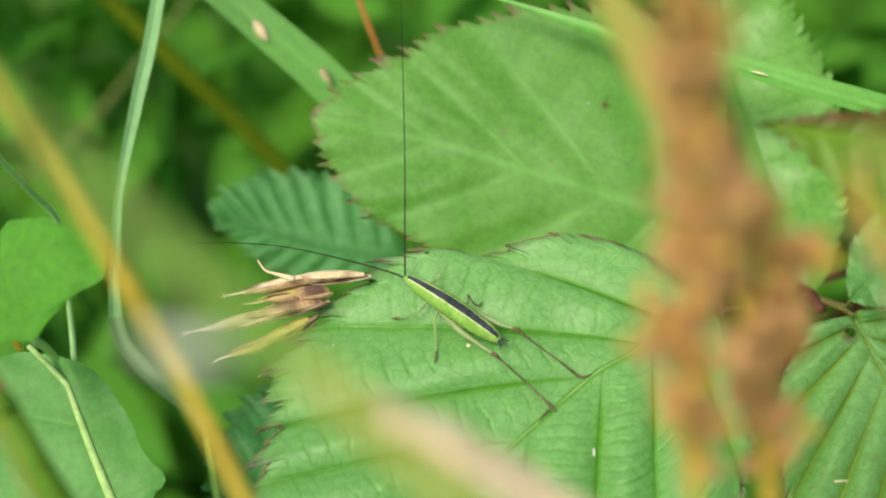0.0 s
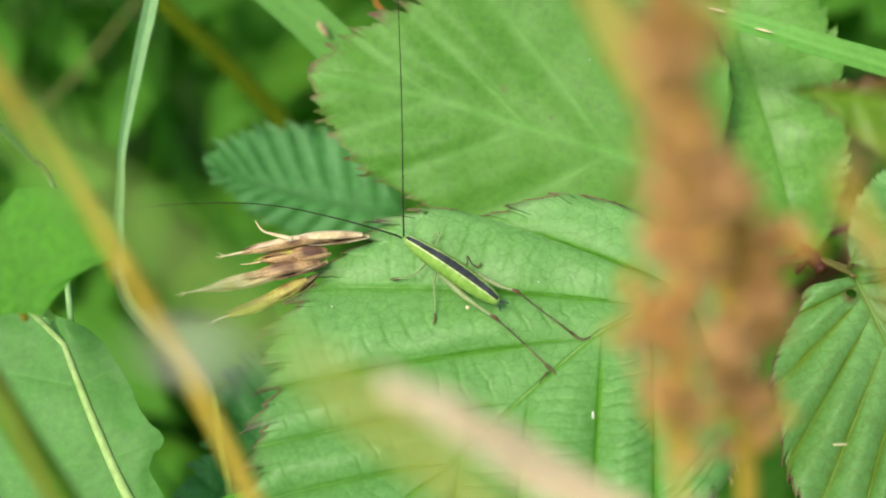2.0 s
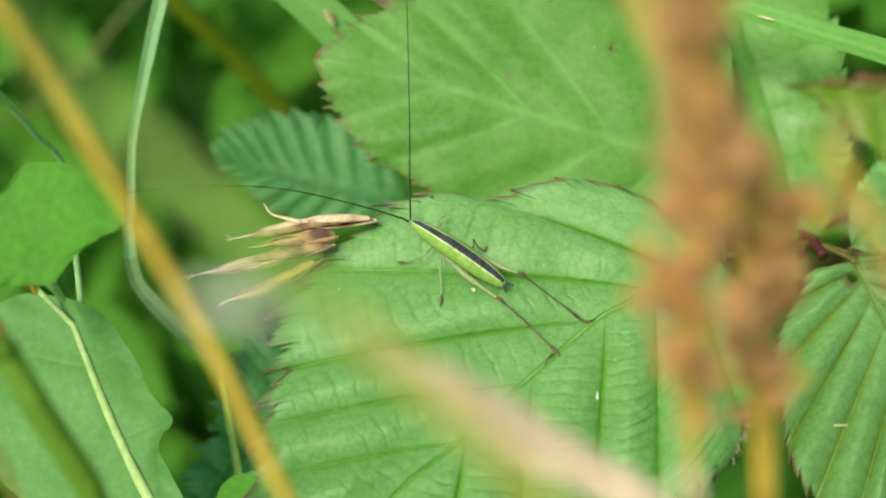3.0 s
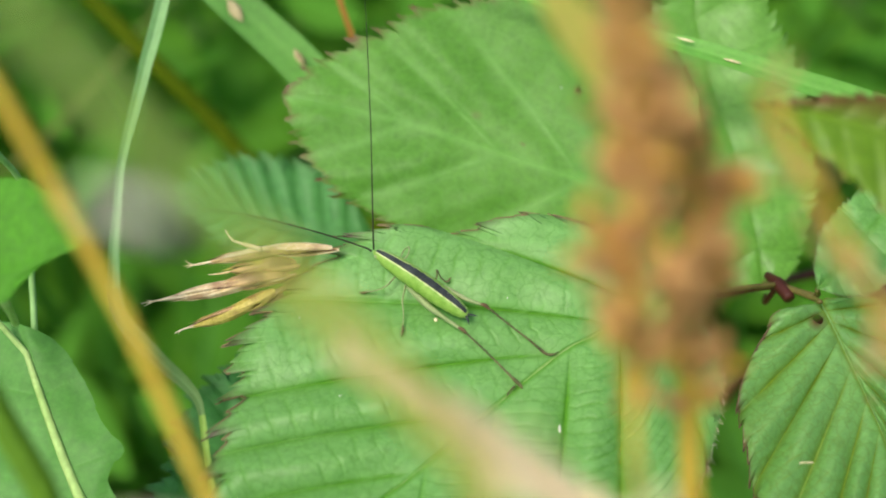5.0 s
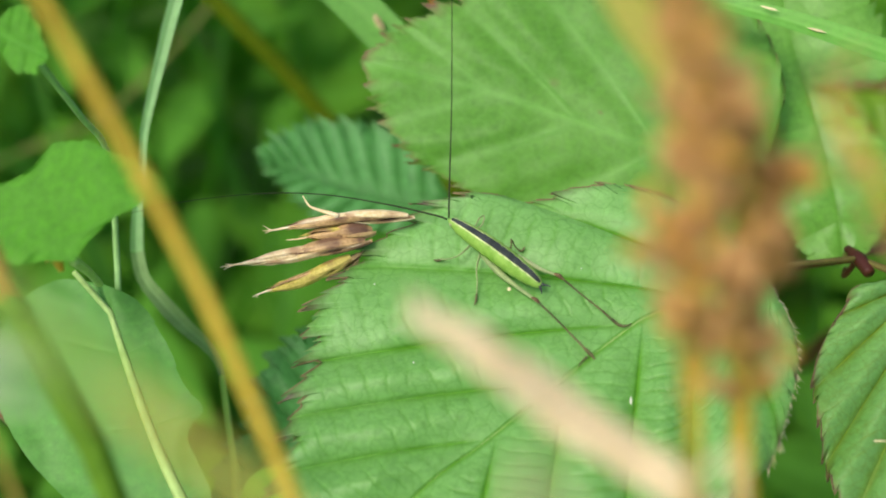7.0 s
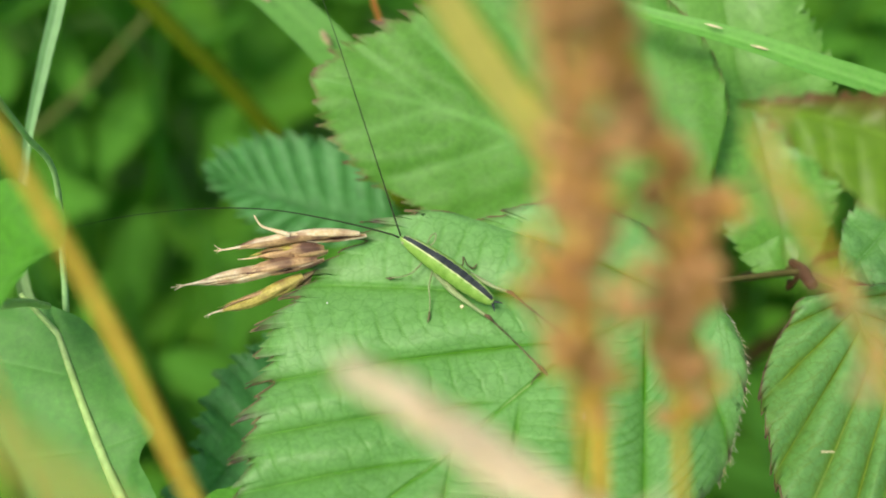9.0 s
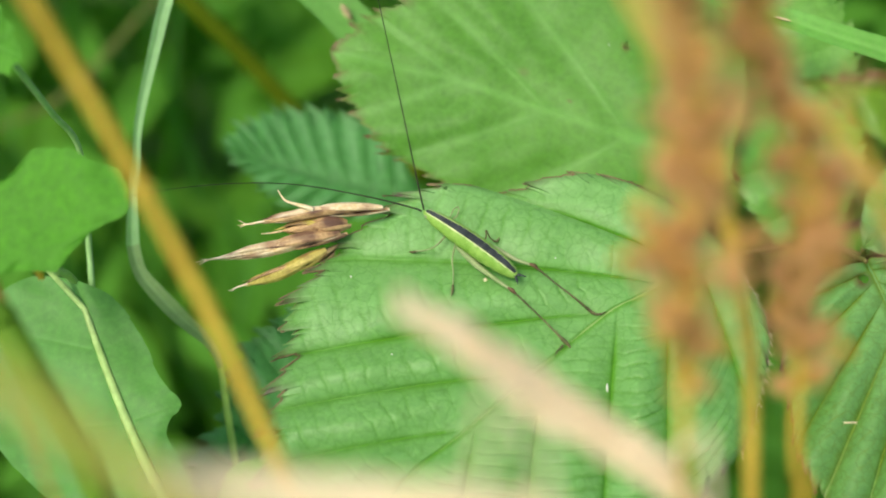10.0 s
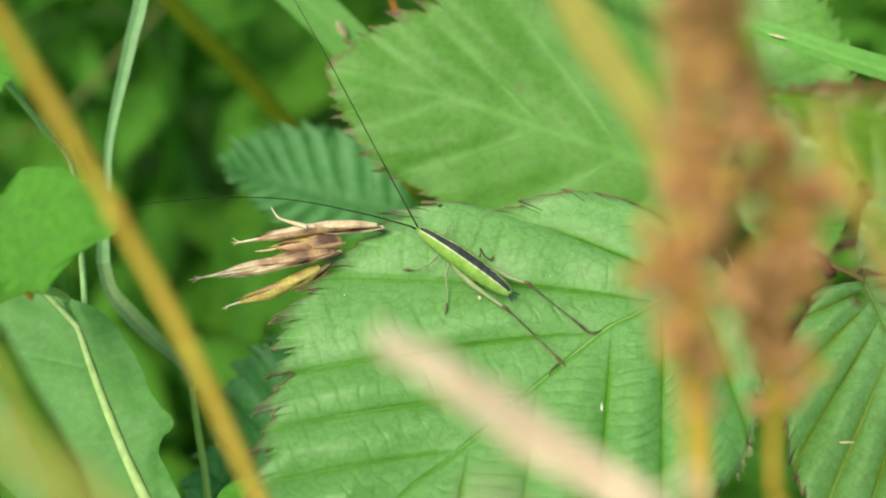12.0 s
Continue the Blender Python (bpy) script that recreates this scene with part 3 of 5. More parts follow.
    folded = bramble_leaf("bright green bramble leaf with deep folds between veins, bitten hole", blade, BRAMBLE_AGED, [node_at, spot(48.16, -1.89, -3), spot(49.14, -2.41, -0.5)])
    blade = sheet(
        [(48.82, -0.91), (52.39, 2.67), (56.29, 7.21), (60.84, 11.12)],
        [(48.82, -0.91), (48.49, 2.67), (50.44, 7.21), (54.99, 11.12), (60.84, 11.12)],
        [(48.82, -0.91), (53.04, -1.89), (58.24, 0.72), (60.84, 5.92), (60.84, 11.12)],
        slope(-3, 0.0, -0.3, 48, 2), n=160, m=36, veins=6.0, teeth=20, tooth=0.6, quilt=0.7, groove=0.08, wav=0.5, seed=9)
    bramble_leaf("small bright green bramble leaf behind a folded one", blade, BRAMBLE, [node_at, spot(48.49, -1.56, -5), spot(48.82, -0.91, -3.5)])
    SPECKED.append(folded)
    scar = spot(47.32, -21.0, 12.5)
    part("speck", tube([scar - AX_U * 0.0007, scar + AX_U * 0.0007], [0.11, 0.09], n=6, sides=6), CREAM, folded, "small pale dropping on the leaf")
    dot = spot(19.63, 22.62, -12.8)
    part("speck", spindle(dot - AX_V * 0.00012, dot + AX_V * 0.00012, 0.11, belly=0.5), WHITE_SPECK, smooth, "white speck on the leaf")
    ring = [spot(21.52 + 0.4 * math.cos(k), 22.36 + 0.4 * math.sin(k), -12.9) for k in range(7)]
    part("scar_ring", tube(ring, [0.06, 0.05], n=30, sides=5, wobble=0.5), GRASS_YELLOW, smooth, "pale scar round a small bite")
    # red-stalked joint of the leaflets
    joint = thing("leaf_stalk", node_at, "dark red bramble leaf stalk joining the leaflets", "stalk")
    part("stalk", tube([at(98, 10, -52), at(62, 2, -46), at(44, -1, -26), node_at], [1.2, 0.8, 0.5, 0.45], n=16), RED_STALK, joint)
    part("node", tube([spot(43.0, 0.9, -9), node_at, spot(45.6, -1.9, -5)], [0.45, 0.85, 0.6], n=12, wobble=0.3), RED_STALK, joint)
    part("stipule", tube([spot(34.32, -2.27, 1.6), spot(34.12, -0.58, 2.6), spot(33.61, 0.72, 3.2), spot(33.09, 1.56, 3.4)], [0.16, 0.2, 0.14, 0.05], n=12, sides=6), HOOK, joint, "dark withered stipule")
    # darker leaves underneath
    blade = veined([
        (0.00, (-2.34, 4.88), (-2.34, 4.49), (-2.21, 6.57)),
        (1.30, (-5.79, 5.40), (-7.41, 2.93), (-5.98, 11.63)),
        (2.60, (-9.04, 6.11), (-11.63, 3.19), (-10.14, 13.71)),
        (3.90, (-11.96, 6.83), (-15.34, 4.16), (-14.24, 14.69)),
        (5.20, (-14.69, 7.61), (-18.27, 5.53), (-17.81, 14.88)),
        (6.50, (-17.29, 8.38), (-20.61, 7.02), (-20.67, 14.43)),
        (7.80, (-19.63, 9.17), (-22.36, 8.38), (-22.75, 13.39)),
        (9.10, (-21.97, 9.95), (-23.73, 9.62), (-24.05, 12.09)),
        (10.40, (-24.70, 10.86), (-24.64, 10.72), (-24.70, 10.99))],
        slope(-42, 0.1, -0.15, -15, 8), n=260, m=44, teeth=15, tooth=1.3, quilt=0.75, groove=0.15, crease=0.5, bend=(0.1, 0.1), wav=0.6, seed=12, burn=0.1, pale=0.6)
    low = at(-4, -22, -62)
    bramble_leaf("dark blue-green saw-toothed bramble leaf in shade", blade, BRAMBLE_DEEP, [low, spot(3.64, 1.36, -48), spot(-2.3, 4.9, -41)])
    blade = sheet(
        [(-5.46, -7.74), (-11.96, -12.94), (-17.81, -18.79), (-23.01, -24.64), (-28.21, -31.79)],
        [(-5.46, -7.74), (-13.26, -6.44), (-19.11, -8.71), (-23.34, -14.24), (-25.94, -20.73), (-28.54, -25.94), (-28.21, -31.79)],
        [(-5.46, -7.74), (-5.46, -16.84), (-9.36, -25.29), (-15.86, -31.14), (-22.36, -33.73), (-28.21, -31.79)],
        slope(-20, 0.0, -0.25, -18, -12), n=260, m=44, veins=9.0, teeth=14, tooth=2.0, quilt=1.2, groove=0.2, crease=0.7, pale=0.6, wav=0.6, seed=14, burn=0.1)
    bramble_leaf("dark blue-green toothed bramble leaf under the bright one", blade, BRAMBLE_DEEP, [low, spot(-2.86, -8.38, -28), spot(-5.46, -7.74, -23)])
    cane2 = [Vector((0.0, 0.05, -0.012)), Vector((-0.004, 0.035, 0.12)), low]
    c2 = thing("bramble_shoot", cane2[0], "green bramble shoot under the leaves", "bramble")
    part("shoot", tube(cane2, [1.8, 1.2, 0.8], n=30), GREEN_STALK, c2)


# ---- leaves of other herbs ----
def build_herbs():
    blade = sheet(
        [(-41.86, -4.16), (-40.23, -9.04), (-37.63, -16.19), (-34.71, -23.34), (-31.46, -29.84), (-28.21, -36.34)],
        [(-41.86, -4.16), (-37.63, -6.11), (-34.38, -10.34), (-32.6, -14.4), (-31.3, -16.6), (-30.15, -17.7), (-29.9, -18.9), (-30.9, -20.3), (-31.4, -22.0), (-30.3, -24.4), (-28.9, -27.5), (-28.0, -30.5), (-26.91, -33.73), (-28.21, -36.34)],
        [(-41.86, -4.16), (-47.2, -3.9), (-52.2, -7.2), (-54.2, -13.5), (-52.6, -20.5), (-47.4, -27.2), (-38.6, -33.4), (-28.21, -36.34)],
        slope(2, 0.05, -0.35, -36, -18), n=240, m=50, veins=4.0, teeth=5, tooth=0.25, quilt=0.15, groove=0.1, wav=1.2, seed=21, burn=0.0)
    base = spot(-28.54, -36.34, 8)
    foot = Vector((-0.02, 0.0, -0.012))
    t = thing("thistle_leaf", foot, "smooth grey-green leaf with a thick pale midrib", "leaf")
    part("blade", blade, GLAUCOUS, t)
    rib = [spot(-45.0, -3.0, 1.0), spot(-43.6, -4.5, -0.8)] + [Vector(v) + AX_W * 0.0001 for v in blade.rib[4:-1]]
    part("midrib", tube(rib + [at(-20, -60, 0), foot], [0.3, 0.75, 0.95, 1.05, 1.15, 1.2, 1.2, 1.2, 1.2, 1.2], n=110, sides=10, wobble=0.12), PALE_RIB, t, "thick pale green midrib")
    blade = sheet(
        [(-43.29, -4.16), (-44.79, 0.07), (-47.06, 3.31), (-50.96, 4.62), (-56.16, 5.27)],
        [(-43.29, -4.16), (-47.06, -3.83), (-50.96, -3.83), (-54.86, -1.24), (-56.16, 5.27)],
        [(-43.29, -4.16), (-41.21, -1.56), (-37.96, 1.04), (-35.04, 2.54), (-35.36, 6.24), (-36.34, 7.74), (-38.61, 8.38), (-41.86, 10.08), (-45.76, 10.21), (-47.39, 8.19), (-50.96, 6.24), (-56.16, 5.27)],
        slope(20, 0.1, -0.15, -42, 2), n=160, m=36, veins=3.0, teeth=6, tooth=0.5, quilt=0.05, groove=0.0, pale=0.0, wav=1.0, seed=23, burn=0.0)
    t = thing("lobed_leaf", spot(-41.93, -4.36, 2.5), "soft yellow-green lobed leaf clasping a stalk", "leaf")
    part("blade", blade, LOBE_GREEN, t)
    part("petiole", tube([spot(-43.42, -3.83, 19.5), spot(-42.64, -3.83, 10), spot(-41.93, -4.36, 2.5)], [0.5, 0.4], n=16), PALE_RIB, t)
    SWAYING["lobed"] = t
    part("withered_tip", tube([spot(-46.93, -3.31, 18), spot(-45.89, -2.86, 19), spot(-45.11, -4.62, 18)], [0.3, 0.7, 0.3], n=10), AMBER, t, "withered orange leaf base")
    blade = sheet([(-20.41, -37.63), (-20.15, -31.79), (-19.63, -27.89), (-18.98, -24.77)], [(-20.41, -37.63), (-24.18, -35.04), (-25.48, -30.48), (-24.44, -26.59), (-21.71, -24.96), (-18.98, -24.77)], [(-20.41, -37.63), (-15.54, -35.04), (-13.78, -30.48), (-14.56, -26.59), (-16.64, -25.03), (-18.98, -24.77)],
        slope(1, 0.0, -0.2, -20, -26), n=80, m=24, veins=4.0, teeth=5, tooth=0.2, quilt=0.2, groove=0.04, wav=0.8, seed=27, burn=0.0)
    foot = Vector((-0.016, 0.01, -0.012))
    t = thing("lobed_leaf", foot, "smooth mid green rounded leaf below the bramble leaf", "leaf")
    part("blade", blade, LOBE_GREEN, t)
    part("petiole", tube([spot(-20.41, -37.31, 8), at(-19, -52, -8), foot], [0.4, 0.6, 0.7], n=30), GREEN_STALK, t)
    blade = sheet([(-54.86, 24.77), (-50.96, 22.82), (-47.71, 21.39)], [(-54.86, 24.77), (-52.26, 20.21), (-49.66, 19.57), (-47.71, 21.39)], [(-54.86, 24.77), (-51.61, 27.37), (-49.34, 25.41), (-47.71, 21.39)],
        slope(24, 0.1, -0.1, -50, 25), n=60, m=16, veins=3.0, teeth=4, tooth=0.5, quilt=0.15, wav=0.5, seed=24, burn=0.0)
    t = thing("lobed_leaf", spot(-49.66, 21.52, 23), "small yellow-green leaf lobe on a thin stalk", "leaf")
    part("blade", blade, LOBE_GREEN, t)
    part("petiole", tube([spot(-49.01, 20.87, 23), spot(-44.46, 15.02, 10), spot(-41.21, 10.46, 2), spot(-40.23, -0.58, -6), spot(-39.91, -5.13, -4)], [0.3, 0.4], n=30), DULL_STALK, t)


# ---- grass ----
def build_grass():
    foot = Vector((-0.02, 0.06, -0.012))
    t = thing("grass_plant", foot, "long twisted pale green grass blade", "grass", "grass blades")
    part("sheath", ribbon([foot, at(-20, -62, -40), spot(-23.40, -29.19, -14), spot(-24.05, -25.61, -14), spot(-24.70, -21.71, -14), spot(-25.29, -17.81, -14), spot(-25.74, -14.37, -14)], [1.9, 1.9, 1.8, 1.7, 1.5, 1.3, 0.8], AX_W, n=60, fold=0.35), GRASS_YELLOW, t, "bright green lower blade")
    part("fold", ribbon([spot(-25.74, -14.37, -14), spot(-26.32, -12.54, -14), spot(-27.76, -10.79, -14), spot(-30.29, -8.64, -14), spot(-33.02, -5.92, -14), spot(-35.10, -3.31, -14), spot(-35.95, -0.33, -14)], [0.8, 1.3, 1.8, 2.1, 2.0, 1.7, 1.7], AX_W, n=60, fold=0.5, twist=0.5), GRASS_SHADED, t, "underside of the folded blade, its shade put into the colour")
    part("blade", ribbon([spot(-35.95, -0.33, -14), spot(-35.95, 2.67, -14), spot(-35.81, 5.92, -14), spot(-35.55, 9.17, -14), spot(-35.30, 12.74, -14), spot(-34.84, 15.67, -14), spot(-34.12, 18.91, -14), spot(-33.34, 22.16, -14), spot(-32.50, 25.74, -14), spot(-31.72, 28.67, -14), spot(-30.68, 33.22, -14), spot(-29.2, 41.0, -14), spot(-28.0, 48.5, -14)], [1.7, 1.4, 1.15, 1.0, 1.15, 1.4, 1.6, 1.75, 1.75, 1.7, 1.6, 1.4, 1.2], AX_W + AX_U * 0.5, n=160, fold=0.45, twist=-0.5), GRASS_BLUE, t)
    twisted = t
    foot = Vector((0.05, 0.1, -0.012))
    t = thing("grass_plant", foot, "wide green grass blade with pale bitten patches", "grass", "grass blades")
    part("blade", ribbon([foot, at(20, 0, -90), spot(-1.0, 13.5, -34), spot(-6.0, 20.6, -30), spot(-11.6, 26.9, -29), spot(-17.6, 32.4, -28), spot(-27.0, 41.0, -27), spot(-36.0, 49.0, -26)], [5, 7, 7.4, 7.4, 7.2, 6.8, 4], AX_W, n=90, fold=0.12), GRASS, t)
    for x, y, l in ((-10.6, 26.5, 1.5), (-18.0, 32.0, 1.9)):
        p = spot(x, y, -27.7)
        part("withered_patch", spindle(p - (AX_U * 0.5 - AX_V * 0.8) * l * 0.001, p + (AX_U * 0.5 - AX_V * 0.8) * l * 0.001, 0.9, belly=0.5, flat=0.4), WITHERED, t, "pale straw-coloured bitten patch")
    foot = Vector((0.11, 0.05, -0.012))
    t = thing("grass_plant", foot, "smooth bright green grass blade with small white scars", "grass", "grass blades")
    part("blade", ribbon([foot, at(105, -10, -40), spot(66.04, 16.84, -5), spot(58.24, 19.44, -5), spot(50.96, 21.91, -5), spot(45.44, 23.66, -5), spot(39.52, 25.68, -5.5), spot(34.19, 27.3, -6), spot(26.07, 29.45, -7), spot(14.04, 33.54, -9), spot(7.54, 35.81, -10)], [3.6] * 41 + [3.6, 3.5, 3.3, 3.0, 2.6, 2.1, 1.5, 0.9, 0.3], AX_W + AX_V * 0.3, n=200, fold=0.25), GRASS_LIGHT, t)
    part("midrib", tube([spot(50.96, 21.91, -5.1), spot(45.44, 23.66, -5.1), spot(39.52, 25.68, -5.6), spot(34.19, 27.3, -6.1), spot(26.07, 29.45, -7.1)], [0.09, 0.07, 0.05], n=40, sides=5), GRASS, t, "faint raised midrib")
    for x, y in ((34.19, 28.02), (39.52, 25.55), (45.44, 23.21)):
        p = spot(x, y, -5)
        part("scar", spindle(p - AX_U * 0.0011 + AX_V * 0.0003, p + AX_U * 0.0011 - AX_V * 0.0003, 0.17, belly=0.5), CREAM, t, "small pale scar")
    foot = Vector((0.0, 0.03, -0.012))
    t = thing("brown_cane", foot, "red-brown woody cane behind the grey-green leaf", "bramble")
    part("cane", tube([foot, at(-22, -60, -60), spot(-40.8, -29.84, -16), spot(-47.9, -22.69, -14), spot(-55.8, -14.88, -12), spot(-64.9, -7.74, -12)], [2.5, 2.4, 2.2, 2.1], n=40, sides=10, wobble=0.1), BROWN_CANE, t)
    foot = Vector((0.02, 0.12, -0.012))
    t = thing("dry_grass", foot, "olive-amber dry grass stem behind the leaves, shade put into its colour", "grass", "dry stems")
    part("stem", tube([foot, at(5, 10, -150), spot(-9.36, 6.24, -130), spot(-16.51, 15.02, -122), spot(-23.01, 22.16, -116), spot(-28.86, 28.02, -112), spot(-41.21, 41.02, -104)], [2.2, 2.1, 2.0, 1.9], n=60), AMBER_SHADED, t)
    foot = Vector((-0.16, 0.05, -0.012))
    t = thing("dry_grass", foot, "dull brown dry grass stem deep in the undergrowth", "grass", "dry stems")
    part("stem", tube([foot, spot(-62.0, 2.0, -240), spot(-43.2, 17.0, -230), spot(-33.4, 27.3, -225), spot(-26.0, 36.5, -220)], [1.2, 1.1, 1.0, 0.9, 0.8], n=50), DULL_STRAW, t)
    foot = Vector((0.03, 0.12, -0.012))
    t = thing("dry_grass", foot, "thin orange dry stem behind the pale leaf", "grass", "dry stems")
    part("stem", tube([foot, at(20, 30, -100), spot(-1.56, 24.77, -45), spot(-6.76, 35.16, -40), spot(-9.36, 41.66, -38)], [0.6, 0.5, 0.4], n=40), ORANGE_STALK, t)
    return twisted




def rooted(key, name, foot, label, group):
    t = thing(name, foot, label, "grass" if "leaf" not in name else "leaf", group)
    SWAYING[key] = t
    return t


def build_foreground():
    # dry amber stems close to the eye
    foot = Vector((0.03, -0.03, -0.012))
    t = rooted("stem", "dry_grass", foot, "bent amber dry grass stem close to the eye", "dry stems")
    part("stem", tube([foot, at(5, -75, 5), at(-1, -34, 55), spot(-14.56, -27.23, 62), spot(-23.01, -8.38, 64), spot(-30.81, 6.24, 66), spot(-37.96, 18.91, 68), spot(-44.46, 29.96, 70), spot(-50.96, 40.37, 72)], [0.85, 0.8, 0.62, 0.57, 0.54, 0.48], n=90), AMBER, t)
    part("joint", tube([spot(-30.03, 4.75, 66), spot(-30.48, 5.59, 66), spot(-30.94, 6.57, 66)], [0.54, 0.62, 0.54], n=8), AMBER, t, "swollen stem joint")
    foot = Vector((-0.01, -0.01, -0.012))
    t = rooted("stalk", "flushed_stalk", foot, "stalk flushed orange above and green below", "dry stems")
    line = [foot, at(-20, -70, 20), spot(-36.01, -33.73, 42), spot(-44.13, -16.84, 45), spot(-48.9, -8.0, 45.8), spot(-49.66, -6.44, 46), spot(-54.86, 3.97, 48), spot(-60.06, 15.67, 50)]
    part("stem", tube(line, [1.1, 1.05, 0.95, 0.95, 0.9, 0.85], n=90), ORANGE_STALK, t, "orange-red upper stalk")
    part("sheath", tube(line[:5], [1.5, 1.45, 1.35, 1.3, 1.25, 1.1], n=60), SHEATH_GREEN, t, "dark green leaf sheath round the lower stalk")
    part("ligule", tube([spot(-48.4, -8.9, 45.9), spot(-49.0, -7.8, 46.4), spot(-49.3, -6.6, 47.0)], [1.15, 1.0, 0.2], n=10), SHEATH_GREEN, t, "split upper end of the sheath")
    foot = Vector((-0.005, -0.055, -0.012))
    t = rooted("tan", "dry_grass", foot, "narrow tan dry grass leaf close to the eye", "dry stems")
    part("blade", ribbon([foot, at(-4, -62, 50), spot(-35.4, -33.7, 61), spot(-38.0, -27.2, 62), spot(-44.5, -10.3, 63), spot(-47.3, -4.6, 63.5), spot(-48.8, -1.2, 64)], [1.3, 1.3, 1.3, 1.3, 1.3, 1.3, 1.1, 0.2], AX_W, n=60, fold=0.2), OLIVE, t)
    # pale flowering spikes
    florets = [piece_mesh("floret", r, l, PEACH) for r, l in ((0.36, 2.4), (0.3, 2.8), (0.42, 2.2))]
    for key, foot, line, label, count, seed, girth in (
        ("spike", Vector((0.045, -0.03, -0.012)), [spot(33.54, -33.73, 69), spot(25.74, -26.59, 71), spot(14.04, -18.79, 74), spot(5.8, -12.9, 77), spot(-1.2, -8.6, 79)], "pale peach flowering grass spike close to the eye", 295, 5, 0.0008),
        ("spike_low", Vector((0.02, -0.06, -0.012)), [spot(10.79, -36.98, 90), spot(1.04, -36.66, 91), spot(-11.96, -35.69, 92), spot(-23.66, -34.71, 93), spot(-34.71, -33.73, 94)], "second pale peach grass spike nodding in the wind", 200, 6, 0.0005)):
        t = rooted(key, "grass_spike", foot, label, "flower spikes")
        part("stem", tube([foot, foot.lerp(line[0], 0.6) + Vector((0.01, -0.012, 0)), *line], [0.6, 0.5, 0.4, 0.3, 0.2], n=60), PEACH, t)
        rng = random.Random(seed)
        path = [Vector(p) for p in spline(line, count)]
        for i, (p, (tan, a, b)) in enumerate(zip(path, frames(path))):
            s = i / (count - 1)
            f = i * 2.4 + rng.uniform(-0.4, 0.4)
            d = (a * math.cos(f) + b * math.sin(f)) * (girth * math.sin(math.pi * (0.14 + 0.78 * s)) + 0.0002)
            place_piece("floret", florets[i % 3], t, p + d * 0.3 - tan * 0.001, tan * 0.0021 + d * 0.9, rng.uniform(0.85, 1.2) * (0.6 + girth * 400))
    # rusty seed heads
    seeds = [piece_mesh("seed", r, l, m, 0.5) for r, l, m in ((0.55, 1.9, RUST), (0.45, 2.3, RUST), (0.7, 1.7, RUST), (0.5, 1.5, RUST), (0.55, 1.8, OCHRE))]
    pale_seeds = [piece_mesh("seed", r, l, PINK_TAN, 0.5) for r, l in ((0.5, 1.9), (0.4, 2.2))]
    for key, foot, line, label, seed, tint, twigs in (
        ("rust", Vector((0.06, -0.03, -0.012)), [spot(29.32, -36.34, 67), spot(29.64, -26.59, 69), spot(29.96, -10.34, 73), spot(31.07, 5.92, 77), spot(30.62, 20.87, 81), spot(31.07, 32.56, 85), spot(30.62, 41.66, 88)], "rusty brown dry seed head close to the eye", 31, RUST, 29),
        ("rust_far", Vector((0.075, -0.02, -0.012)), [spot(41.99, -36.34, 59), spot(42.64, -26.59, 62), spot(43.62, -10.34, 66), spot(45.24, 5.92, 70), spot(40.3, 20.87, 74), spot(38.8, 32.56, 78), spot(38.0, 41.66, 81)], "second rusty brown seed head with an amber stalk", 32, RUST, 36),
        ("rust_right", Vector((0.11, -0.02, -0.012)), [spot(75.79, -55.84, 70), spot(66.04, -20.09, 76), spot(59.54, -4.49, 78), spot(53.04, 9.17, 80), spot(49.47, 15.67, 82)], "sparse pinkish tan seed head leaning over the leaves", 33, PINK_TAN, 8)):
        t = rooted(key, "seed_head", foot, label, "seed heads")
        part("stem", tube([foot, foot.lerp(line[0], 0.6) + Vector((0, -0.01, 0)), *line], [0.7, 0.6, 0.5, 0.4, 0.3], n=80), AMBER, t, "amber stalk")
        rng = random.Random(seed)
        path = [Vector(p) for p in spline(line, 100)]
        fr = frames(path)
        meshes = seeds if tint is RUST else pale_seeds
        for k in range(twigs):
            low = 26 if tint is RUST else 48
            i = int(low + (94 - low) * (k + rng.random()) / twigs)
            p, (tan, a, b) = path[min(i, 99)], fr[min(i, 99)]
            f = k * 2.4 + rng.uniform(-0.5, 0.5)
            lump = max(0.0, math.sin(i * 0.3 + seed * 1.7))
            grow = 1.15 if tint is RUST else 1.0
            reach = grow * (rng.uniform(0.0005, 0.0016) + 0.0023 * lump * rng.uniform(0.4, 1.0)) * (1.0 - 0.85 * (i / 99) ** 2)
            tip = p + (a * math.cos(f) + b * math.sin(f)) * reach + tan * (grow * rng.uniform(0.002, 0.005))
            part("twig", tube([p, p.lerp(tip, 0.5) + tan * 0.0004, tip], [0.16, 0.12, 0.08], n=5, sides=5), tint, t)
            for _ in range(10 if tint is RUST else 4):
                s = rng.uniform(0.1, 1.0) ** 0.8
                d = Vector((rng.uniform(-1, 1), rng.uniform(-1, 1), rng.uniform(-1, 1))) * 0.0006
                place_piece("seed", rng.choice(meshes), t, p.lerp(tip, s) + d * 0.5, (tip - p).normalized() * 0.001 + d * 1.6, grow * rng.uniform(0.55, 0.95) * (1.1 - 0.4 * (i / 99) ** 2))
    t = SWAYING["rust"]
    p, tip = spot(29.96, -6.44, 74), spot(23.5, -2.2, 76)
    rng = random.Random(9)
    part("twig", tube([p, p.lerp(tip, 0.5) + AX_V * 0.0003, tip], [0.16, 0.12, 0.08], n=6, sides=5), PINK_TAN, t)
